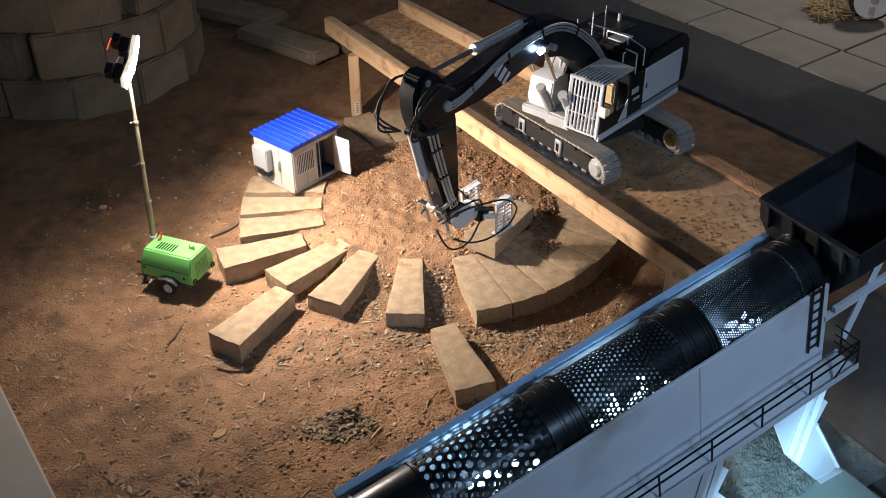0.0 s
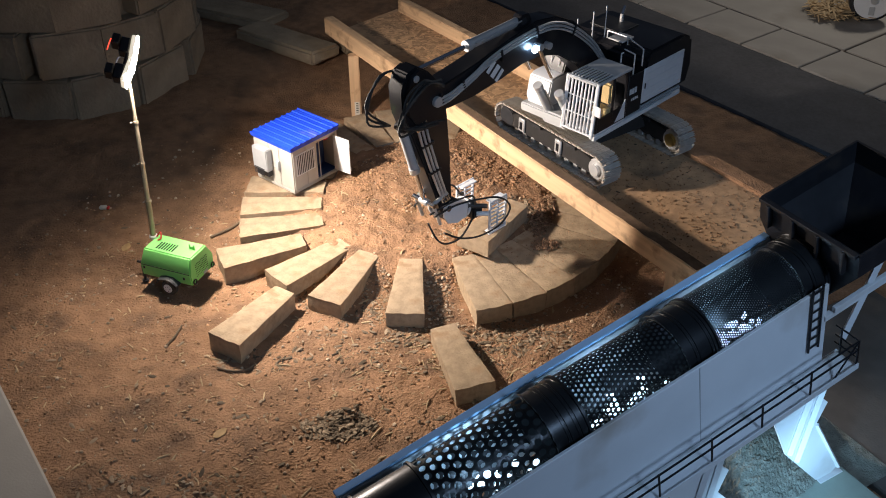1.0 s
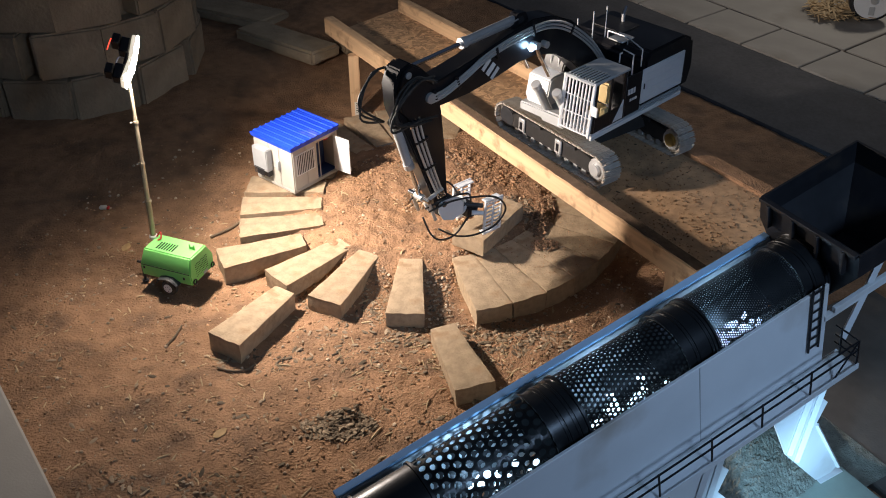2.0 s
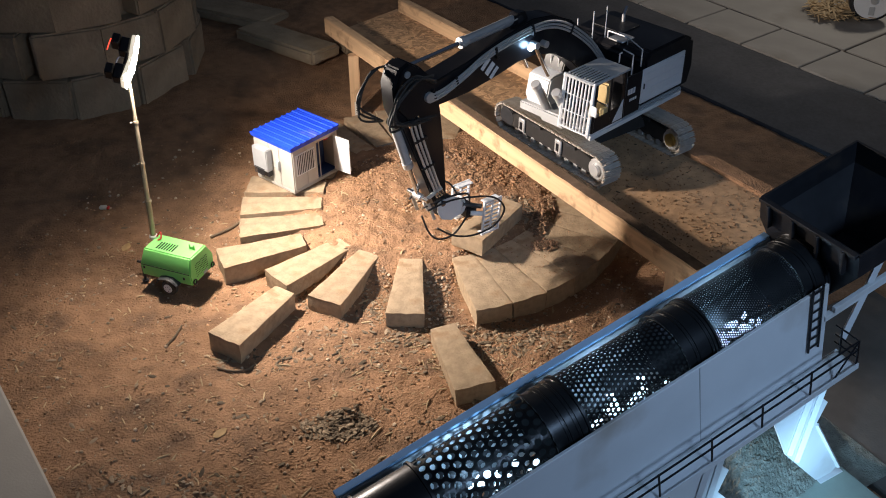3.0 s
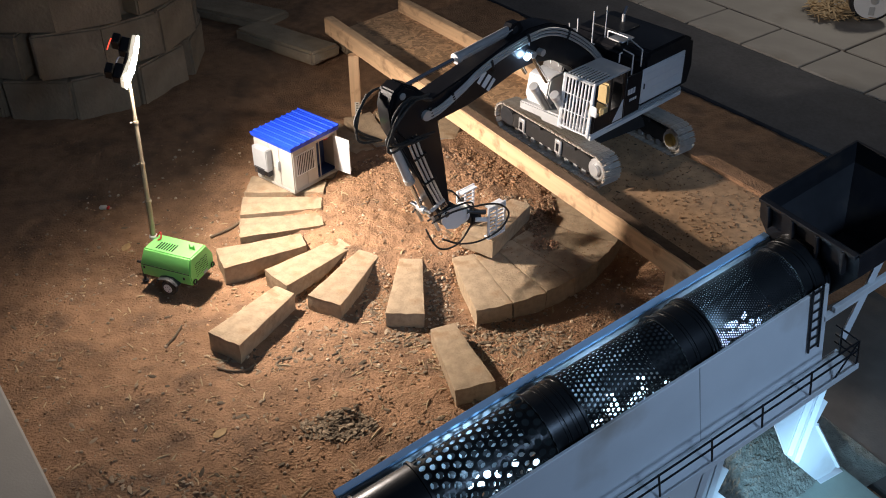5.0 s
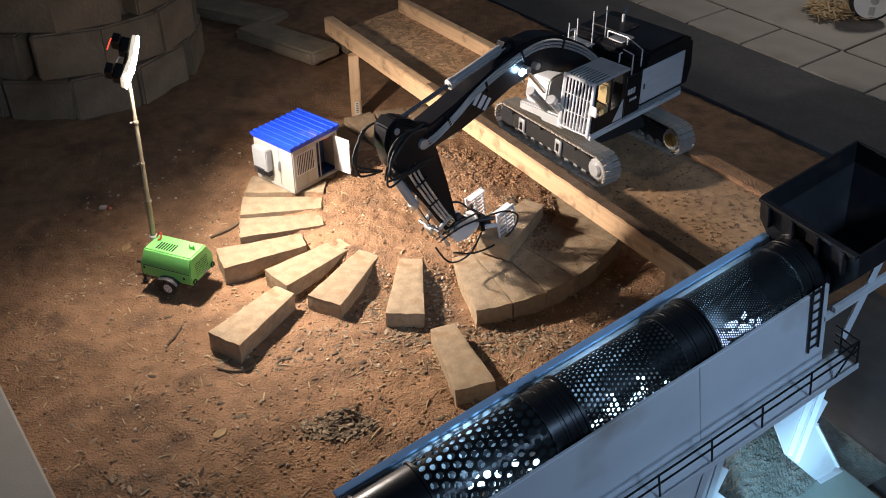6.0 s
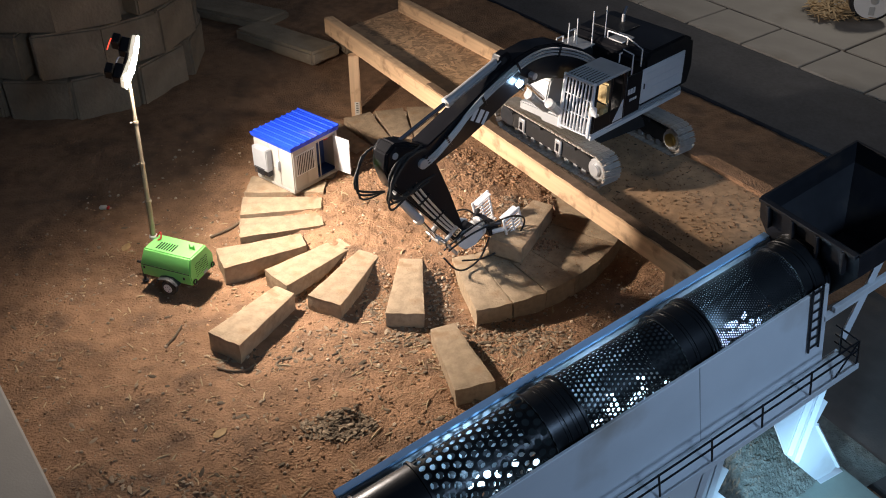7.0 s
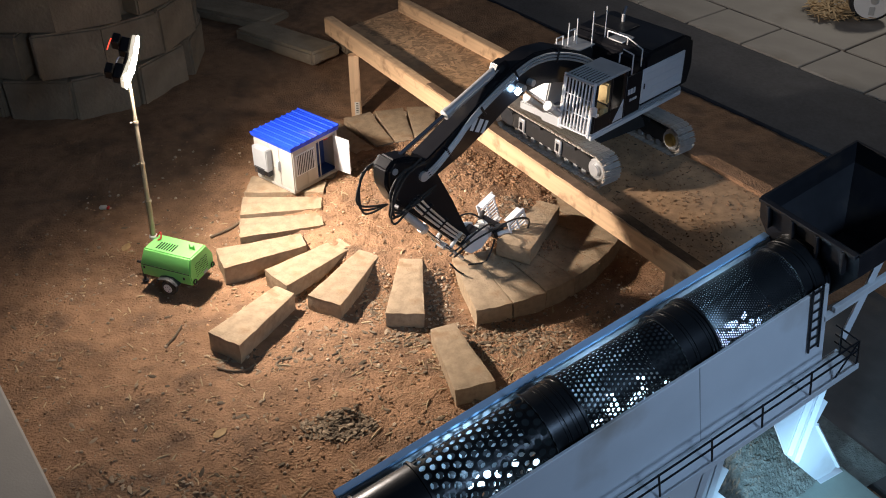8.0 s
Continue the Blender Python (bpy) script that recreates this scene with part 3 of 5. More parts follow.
def make_platform():
    t = thing("timber_platform", (0.09, 2.85, 0), "raised wooden platform with rails, strand board deck and legs", "platform")
    inv = t.matrix_basis.inverted()

    def rail(p0, p1, z0, z1, wide, name, material=None):
        a, b = Vector((*p0, 0)), Vector((*p1, 0))
        d = (b - a)
        yaw = math.degrees(math.atan2(d.y, d.x))
        c = (a + b) / 2
        return part(name, box((d.length, wide, z1 - z0), bevel=0.003, segs=2), material or M_WOOD, t, "", inv @ pose(c.x, c.y, (z0 + z1) / 2, 0, 0, yaw))

    rail((-0.449, 3.735), (0.662, 2.018), 0.265, 0.331, 0.040, "front_rail")
    rail((-0.165, 3.925), (0.50, 3.01), 0.265, 0.331, 0.038, "back_rail")
    # raised strip of dirt along the deck's far edge
    rail((0.755, 2.755), (0.985, 2.42), 0.262, 0.292, 0.060, "edge_dirt", M_DIRT)
    # deck
    bm = bmesh.new()
    out = [(-0.40, 3.72), (-0.185, 3.945), (0.60, 2.97), (1.00, 2.42), (0.865, 2.205), (0.695, 2.085)]
    lo = [bm.verts.new((x, y, 0.266)) for x, y in out]
    hi = [bm.verts.new((x, y, 0.280)) for x, y in out]
    bm.faces.new(lo[::-1])
    bm.faces.new(hi)
    for i in range(6):
        bm.faces.new((lo[i], lo[(i + 1) % 6], hi[(i + 1) % 6], hi[i]))
    bmesh.ops.recalc_face_normals(bm, faces=bm.faces[:])
    part("deck", bm, M_OSB, t, "dusty strand board deck", inv, False)
    # strands pressed into the deck's open end
    r = np.random.default_rng(40)
    vs, fs = [], []
    for k in range(1500):
        u, w = r.random(), r.random()
        x, y = -0.34 + 0.20 * u + 0.55 * w, 3.78 + 0.14 * u - 0.76 * w
        a, l, b_ = r.uniform(0, math.pi), r.uniform(0.012, 0.032), r.uniform(0.003, 0.008)
        ca, sa, z = math.cos(a), math.sin(a), 0.2803 + r.uniform(0, 0.0012)
        quad = [(-l, -b_), (l, -b_ * r.uniform(0.4, 1)), (l, b_), (-l, b_ * r.uniform(0.4, 1))]
        vs += [(x + p * ca - q * sa, y + p * sa + q * ca, z) for p, q in quad]
        vs += [(x + p * ca - q * sa, y + p * sa + q * ca, 0.2795) for p, q in quad]
        o = 8 * k
        fs += [(o, o + 1, o + 2, o + 3)] + [(o + i, o + 4 + i, o + 4 + (i + 1) % 4, o + (i + 1) % 4) for i in range(4)]
    data = bpy.data.meshes.new("strands")
    data.from_pydata(vs, [], fs)
    data.materials.append(M_STRAND)
    tagged(part("strand_layer", data, M_STRAND, t, "", inv), kind="stuff")
    for x, y, w in ((-0.338, 3.515, 0.040), (0.03, 3.55, 0.038), (0.62, 2.13, 0.038), (0.80, 2.47, 0.038)):
        leg = part("leg", box((w, 0.038, 0.29), bevel=0.003, segs=2), M_WOOD_UP, t, "", inv @ pose(x, y, 0.12, 0, 0, 4 if w > 0.039 else -57))
        if w > 0.039:
            part("paper_tag", box((0.019, 0.0012, 0.062), (0.004, -0.0198, -0.075), 0.0), M_STICKER, leg, "printed paper lumber tag")
            for k in range(6):
                part("print_bar", box((0.009, 0.0008, 0.0028), (0.004, -0.0207, -0.05 - 0.0075 * k)), M_RUBBER, leg)
    # brown dirt trodden into the rail's upper face
    a, b = Vector((-0.05, 3.119)), Vector((0.655, 2.028))
    d = (b - a).normalized()
    side = Vector((-d.y, d.x))
    bm = bmesh.new()
    n = 120
    rows = []
    for k in range(n + 1):
        p = a + (b - a) * k / n
        thin = min(1.0, 0.35 + k / 60)
        w0 = -0.0195 + 0.004 * (1 + noise.noise(Vector((k * 0.23, 0, 0)))) + 0.012 * (1 - thin)
        rows.append([(p + side * w, z) for w, z in ((w0, 0.3312), (w0 + 0.002, 0.3318), (0.0185, 0.3318), (0.0195, 0.3312))])
    grid = [[bm.verts.new((q.x, q.y, z)) for q, z in r_] for r_ in rows]
    for k in range(n):
        for c in range(3):
            bm.faces.new((grid[k][c], grid[k][c + 1], grid[k + 1][c + 1], grid[k + 1][c]))
    bmesh.ops.recalc_face_normals(bm, faces=bm.faces[:])
    part("dirt_film", bm, M_FILM, t, "brown dirt trodden into the rail", inv, False)
    t.matrix_basis = DEEPER @ t.matrix_basis
    return t


M_STRAND = mat("wood_strand", (0.40, 0.245, 0.13), 0.85, vary=0.25, scale=40, bump=0.2, island=0.4)
M_FILM = mat("trodden_dirt", (0.13, 0.085, 0.055), 0.95, vary=0.4, scale=50, bump=0.6, bump_scale=200, spec=0.15)
make_platform()
_r = np.random.default_rng(50)
_u, _w = _r.random(1500), _r.random(1500)
deck_xy = np.stack([0.30 + 0.38 * _u + 0.32 * _w, 2.66 - 0.56 * _u + 0.24 * _w, np.full(1500, 0.281)], -1)
deck_xy = 1.03 * (deck_xy - [0, 0, 1.805]) + [0, 0, 1.805]
scatter("deck_mulch", "dirt, straw and mulch spilled on the platform deck", "mulch", M_CHIP, deck_xy[:330], (0.0010, 0.0036), flat=(0.2, 0.5), long=(1.0, 3.5), seed=51)
scatter("deck_dirt", "thin layer of brown dirt crumbs on the deck", "dirt", M_CLOD, deck_xy[420:], (0.0012, 0.0038), flat=(0.3, 0.6), long=(0.8, 1.6), seed=52)


# ---- site cabin ----
def make_cabin():
    t = thing("site_cabin", (-0.500, 2.979, 0.058), "small cream site cabin with blue corrugated roof and open white door", "cabin", yaw=-40.3)
    sx, sy, h = 0.187, 0.209, 0.158
    front = -sy / 2

    def wall(name, size, at, label=""):
        return part(name, box(size, at, 0.0015), M_CREAM, t, label, None, False)

    base = part("base_frame", box((sx, sy, 0.012), (0, 0, 0.006), 0.002), M_CREAM, t)
    wall("end_wall", (sx, 0.005, h), (0, front + 0.0025, 0.012 + h / 2))
    wall("back_wall", (sx, 0.005, h), (0, -front - 0.0025, 0.012 + h / 2))
    wall("side_wall", (0.005, sy - 0.012, h), (-sx / 2 + 0.0025, 0, 0.012 + h / 2))
    # the door side: wall panels round the doorway
    x1 = sx / 2 - 0.0025
    wall("door_side_wall", (0.005, 0.106, h), (x1, front + 0.059, 0.012 + h / 2))
    wall("door_side_wall", (0.005, 0.010, h), (x1, -front - 0.011, 0.012 + h / 2))
    wall("lintel", (0.005, 0.081, 0.022), (x1, -front - 0.0565, 0.012 + h - 0.011))
    part("interior_floor", box((sx - 0.012, sy - 0.012, 0.002), (0, 0, 0.014)), M_NAVY, t)
    part("interior_partition", box((0.003, 0.12, h - 0.02), (0.03, 0.035, 0.085)), M_NAVY, t)
    part("red_cabinet", box((0.03, 0.02, 0.03), (0.055, 0.075, 0.14), 0.002), M_RED, t, "red box on the inner wall")
    # ribs of the wall panels
    for k in range(3):
        part("wall_rib", box((0.004, 0.0035, h), (x1 + 0.0035, front + 0.006 + 0.058 * k, 0.012 + h / 2), 0.001), M_CREAM, t, "", None, False)
    for k in range(2):
        part("wall_rib", box((0.0035, 0.004, h), (-0.02 + 0.05 * k, front - 0.001, 0.012 + h / 2), 0.001), M_CREAM, t, "", None, False)
    # barred window
    win = part("window", box((0.006, 0.086, 0.080), (x1 + 0.002, front + 0.058, 0.102), 0.001), M_WHITE, t)
    part("window_recess", box((0.004, 0.076, 0.070), (x1 + 0.0042, front + 0.058, 0.102)), M_BLACK, win)
    for k in range(10):
        part("window_bar", box((0.003, 0.0026, 0.072), (x1 + 0.0066, front + 0.0235 + 0.00767 * k, 0.102), 0.0006), M_WHITE, win, "", None, False)
    # open door
    door = part("door", box((0.005, 0.070, 0.132), (0, 0, 0), 0.0012), M_WHITE, t, "white door standing wide open", pose(x1 + 0.038, -front - 0.016, 0.082, 0, 0, -84), False)
    part("door_knob", rod((-0.004, -0.027, -0.006), (-0.011, -0.027, -0.006), 0.0035), M_STEEL, door)
    part("door_panel_line", box((0.0012, 0.044, 0.002), (0.003, 0, 0.05)), M_CREAM, door)
    for z in (-0.045, 0.045):
        part("hinge", rod((-0.001, 0.035, z - 0.006), (-0.001, 0.035, z + 0.006), 0.0022, segs=8), M_STEEL, door)
    # air conditioner and meter box on the end wall
    ac = part("air_conditioner", box((0.072, 0.026, 0.082), (-0.038, front - 0.016, 0.102), 0.003, segs=2), M_GREY, t, "grey wall air conditioner")
    for k in range(5):
        part("vent_slat", box((0.050, 0.002, 0.0022), (-0.042, front - 0.030, 0.046 + 0.0055 * k)), M_DARK, ac, "", None, False)
    part("intake", box((0.060, 0.018, 0.020), (-0.040, front - 0.009, 0.046), 0.001), M_DARK, ac)
    mb = part("meter_box", box((0.012, 0.012, 0.034), (0.030, front - 0.007, 0.092), 0.0015), M_GREY, t, "grey meter box")
    part("meter_handle", rod((0.022, front - 0.008, 0.087), (0.012, front - 0.010, 0.085), 0.0016, segs=8), M_STEEL, mb)
    # roof: ribbed sheet with a slight fall
    bm = bmesh.new()
    n = 9
    y0, ys = front - 0.007, (sy + 0.014)
    prof = []
    for i in range(n):
        a = i / n
        for f, z in ((0.0, 0.0), (0.70, 0.0), (0.76, 0.0036), (0.94, 0.0036)):
            prof.append((a + f / n, z))
    prof.append((1.0, 0.0))
    cols = []
    for x, zoff in ((-sx / 2 - 0.007, 0.0), (sx / 2 + 0.007, 0.003)):
        cols.append([bm.verts.new((x, y0 + u * ys, 0.176 + z + zoff)) for u, z in prof])
    # the sheet and its underside
    under = [[bm.verts.new((v.co.x, v.co.y, v.co.z - 0.006)) for v in c] for c in cols]
    k = len(prof)
    for i in range(k - 1):
        bm.faces.new((cols[0][i], cols[0][i + 1], cols[1][i + 1], cols[1][i]))
        bm.faces.new((under[0][i], under[1][i], under[1][i + 1], under[0][i + 1]))
        bm.faces.new((cols[0][i], under[0][i], under[0][i + 1], cols[0][i + 1]))
        bm.faces.new((cols[1][i], cols[1][i + 1], under[1][i + 1], under[1][i]))
    for e in (0, k - 1):
        bm.faces.new((cols[0][e], cols[1][e], under[1][e], under[0][e]))
    bmesh.ops.recalc_face_normals(bm, faces=bm.faces[:])
    roof = part("roof", bm, M_BLUE, t, "blue ribbed sheet roof with scuffs", None, False)
    part("fascia", box((sx + 0.010, 0.004, 0.012), (0, front - 0.004, 0.169), 0.001), M_BLUE, roof)
    part("fascia", box((0.004, sy + 0.008, 0.012), (sx / 2 + 0.004, 0, 0.169), 0.001), M_BLUE, roof)
    for sxx in (-1, 1):
        for syy in (-1, 1):
            part("corner_post", box((0.008, 0.008, h + 0.01), (sxx * (sx / 2 - 0.0035), syy * (sy / 2 - 0.0035), 0.012 + h / 2), 0.001), M_CREAM, t, "", None, False)
    return t


make_cabin()


# ---- light tower ----
def make_light_tower():
    t = thing("light_tower", (-0.80, 2.425, 0.012), "green trailer light tower with tall steel mast and lit lamp panel", "light tower", yaw=-21.5)
    inv = (t.matrix_basis).inverted()
    # hood: lower box, sloped upper sides
    sec = [(-0.058, 0.036), (0.058, 0.036), (0.062, 0.078), (0.040, 0.122), (-0.040, 0.122), (-0.062, 0.078)]
    bm = bmesh.new()
    ends = []
    for x, dz in ((-0.088, 1.0), (0.088, 1.0)):
        ends.append([bm.verts.new((x * (1 if z < 0.1 else 0.93), y, z)) for y, z in sec])
    bm.faces.new(ends[0][::-1])
    bm.faces.new(ends[1])
    for i in range(6):
        bm.faces.new((ends[0][i], ends[0][(i + 1) % 6], ends[1][(i + 1) % 6], ends[1][i]))
    bmesh.ops.recalc_face_normals(bm, faces=bm.faces[:])
    bmesh.ops.bevel(bm, geom=bm.edges[:], offset=0.0035, segments=2, affect="EDGES")
    hood = part("hood", bm, M_GREEN, t, "bright green hood")
    for k in range(7):
        part("roof_slot", box((0.0042, 0.034, 0.002), (-0.046 + 0.009 * k, -0.010, 0.1222)), M_BLACK, hood, "", None, False)
    for i in range(9):
        for j in range(6):
            part("vent_hole", rod((0.0868, -0.030 + 0.0072 * i, 0.056 + 0.008 * j), (0.0885, -0.030 + 0.0072 * i, 0.056 + 0.008 * j), 0.0016, segs=6), M_BLACK, hood, "", None, False)
    part("door_latch", box((0.007, 0.003, 0.010), (0.062, -0.0605, 0.060), 0.001), M_BLACK, hood)
    part("door_latch", box((0.007, 0.003, 0.010), (-0.075, -0.0605, 0.068), 0.001), M_BLACK, hood)
    part("panel_seam", box((0.168, 0.0012, 0.0018), (0, -0.0622, 0.079)), M_BLACK, hood)
    for y in (-0.047, 0.047):
        ring_pts = [Vector((0.091, y + 0.0075 * math.cos(a), 0.048 + 0.0075 * math.sin(a))) for a in np.linspace(0, math.tau, 13)]
        part("tow_ring", tube(ring_pts, 0.002, steps=2, segs=6), M_BLACK, hood)
    part("exhaust_bracket", box((0.018, 0.004, 0.010), (0.058, 0.006, 0.127), 0.001), M_GREEN, hood)
    part("exhaust_bracket", box((0.004, 0.004, 0.018), (0.051, 0.006, 0.130), 0.001), M_GREEN, hood)
    part("exhaust_bracket", box((0.004, 0.004, 0.018), (0.065, 0.006, 0.130), 0.001), M_GREEN, hood)
    part("plate", box((0.0015, 0.020, 0.009), (0.0886, 0.012, 0.046)), M_GREY, hood)
    part("chassis", box((0.150, 0.086, 0.012), (0, 0, 0.031), 0.002), M_DARK, t)
    part("axle", rod((0.012, -0.066, 0.025), (0.012, 0.066, 0.025), 0.004), M_DARK, t)
    for s in (-1, 1):
        w = part("wheel", rod((0.012, s * 0.057, 0.0235), (0.012, s * 0.079, 0.0235), 0.0255, segs=28, bevel=0.005), M_RUBBER, t, "black rubber tyre with pale rim")
        part("rim", rod((0.012, s * 0.078, 0.0235), (0.012, s * 0.0805, 0.0235), 0.0145, segs=20, bevel=0.001), M_WHITE, w)
        for a in range(5):
            c = (0.012 + 0.008 * math.cos(a * 1.2566), s * 0.081, 0.0235 + 0.008 * math.sin(a * 1.2566))
            part("rim_bolt", rod((c[0], s * 0.080, c[2]), (c[0], s * 0.082, c[2]), 0.0012, segs=6), M_DARK, w)
        fender = prism([(-0.026, 0.036), (-0.020, 0.050), (0.0, 0.056), (0.024, 0.055), (0.046, 0.040), (0.046, 0.037), (0.023, 0.051), (0.001, 0.052), (-0.018, 0.046), (-0.023, 0.035)], s * 0.058, s * 0.082)
        part("fender", fender, M_DARK, t)
    part("drawbar", rod((-0.085, 0, 0.030), (-0.150, 0, 0.030), 0.004), M_DARK, t)
    jack = part("jack", rod((-0.108, -0.030, -0.010), (-0.108, -0.030, 0.062), 0.0042), M_DARK, t)
    part("jack_foot", rod((-0.108, -0.030, -0.012), (-0.108, -0.030, -0.008), 0.010), M_DARK, jack)
    part("jack_arm", box((0.03, 0.006, 0.006), (-0.095, -0.030, 0.040)), M_DARK, jack)
    # mast
    mb = inv @ Vector((-0.874, 2.476, 0.0))
    part("mast_base", rod((mb.x, mb.y, 0.118), (mb.x, mb.y, 0.130), 0.013, segs=20, bevel=0.002), M_STEEL, t)
    foot = Vector((mb.x, mb.y, 0.118))
    head = inv @ (HEAD - HEAD_N * 0.012) + Vector((0, 0, -0.045))
    at = lambda f: foot + (head - foot) * f
    f0 = 0.0
    for f1, r in ((0.25, 0.0085), (0.49, 0.0072), (0.74, 0.0062), (1.0, 0.0052)):
        sec_ob = part("mast_section", rod(at(f0), at(f1), r, segs=16), M_MAST, t, "dull brushed steel mast section")
        part("mast_collar", rod(at(f1 - 0.015), at(f1), r + 0.0015, segs=16), M_MAST, sec_ob)
        part("cable_guide", rod(at(f1 - 0.008), at(f1 - 0.008) + Vector((-0.012, -0.010, 0)), 0.0012, segs=6), M_STEEL, sec_ob)
        f0 = f1 - 0.004
    part("coiled_cable", tube([(mb.x + 0.012, mb.y, 0.126), (mb.x + 0.022, mb.y + 0.008, 0.140), (mb.x + 0.030, mb.y - 0.004, 0.128), (mb.x + 0.024, mb.y - 0.014, 0.125)], 0.0022), M_RED, t, "orange red cable")
    # lamp head
    hm = inv @ HEAD_M
    panel = part("lamp_panel", box((0.040, 0.030, 0.010), (0, 0, -0.010), 0.003), M_BLACK, t, "bent white lamp panel on a black mount", hm)
    for half in (UPPER_HALF, LOWER_HALF):
        shell = part("panel_half", box((0.070, 0.056, 0.014), (0, 0, 0.002), 0.003), M_DIFF, panel, "translucent white lamp housing", half)
        part("led_face", box((0.066, 0.052, 0.004), (0, 0, 0.0115), 0.001), M_LED, shell, "glowing led face", None, False)
        for y in (-0.0275, 0.0275):
            part("glowing_rim", box((0.068, 0.002, 0.004), (0, y, 0.0105), 0.0006), M_LED, shell, "", None, False)
        for x in (-0.012, 0.012):
            part("housing_seam", box((0.0015, 0.054, 0.001), (x, 0, -0.0055)), M_GREY, shell, "", None, False)
    for k in (-1, 1):
        part("cooling_block", box((0.045, 0.040, 0.026), (0.040 * k, 0, -0.021), 0.003), M_BLACK, panel)
        part("battery", box((0.030, 0.046, 0.022), (0.045 * k + 0.005, 0.004, -0.046), 0.003), M_BLACK, panel, "black battery pack")
    part("yoke", tube([(0.02, -0.028, -0.006), (0.02, -0.032, -0.035), (-0.02, -0.032, -0.035), (-0.02, -0.028, -0.006)], 0.0022), M_STEEL, panel)
    part("tail_mark", tube([(0.012, 0.020, -0.062), (0.03, 0.026, -0.060), (0.045, 0.026, -0.058)], 0.0016), M_REDLED, panel, "thin red light")
    p1 = inv @ HEAD
    part("head_bracket", rod(head, (p1.x - 0.008, p1.y, p1.z - 0.004), 0.006), M_STEEL, t)
    return t


make_light_tower()


# ---- trommel screen ----
def perforated(r, x0, x1, around, hole, bm=None):
    """A tube with a staggered grid of real holes."""
    b = bmesh.new()
    pitch = math.tau * r / around
    n = max(1, round((x1 - x0) / (pitch * 0.90)))
    dx = (x1 - x0) / n
    K = 8

    def at(u, a):
        return b.verts.new((u, r * math.cos(a), r * math.sin(a)))

    for i in range(n):
        xc = x0 + (i + 0.5) * dx
        for j in range(around):
            ac = math.tau * (j + 0.5 * (i % 2)) / around
            da = math.tau / around
            outer, inner = [], []
            for k in range(K):
                c, s = math.cos(math.tau * k / K), math.sin(math.tau * k / K)
                m = max(abs(c), abs(s))
                outer.append(at(xc + c / m * dx / 2, ac + s / m * da / 2))
                inner.append(at(xc + c * hole * pitch / 2, ac + s * hole * da / 2))
            for k in range(K):
                b.faces.new((outer[k], outer[(k + 1) % K], inner[(k + 1) % K], inner[k]))
    bmesh.ops.solidify(b, geom=b.faces[:], thickness=0.0014) if around < 50 else None
    return merge(bm, b)


def ring_band(r, x0, x1, lip=0.004):
    b = bmesh.new()
    prof = [(x0, r - 0.004), (x0, r + lip), (x0 + 0.005, r + lip), (x0 + 0.006, r), (x1 - 0.006, r), (x1 - 0.005, r + lip), (x1, r + lip), (x1, r - 0.004)]
    segs = 64
    loops = [[b.verts.new((x, q * math.cos(math.tau * k / segs), q * math.sin(math.tau * k / segs))) for k in range(segs)] for x, q in prof]
    for i in range(len(prof)):
        a, c = loops[i], loops[(i + 1) % len(prof)]
        for k in range(segs):
            b.faces.new((a[k], a[(k + 1) % segs], c[(k + 1) % segs], c[k]))
    bmesh.ops.recalc_face_normals(b, faces=b.faces[:])
    return b


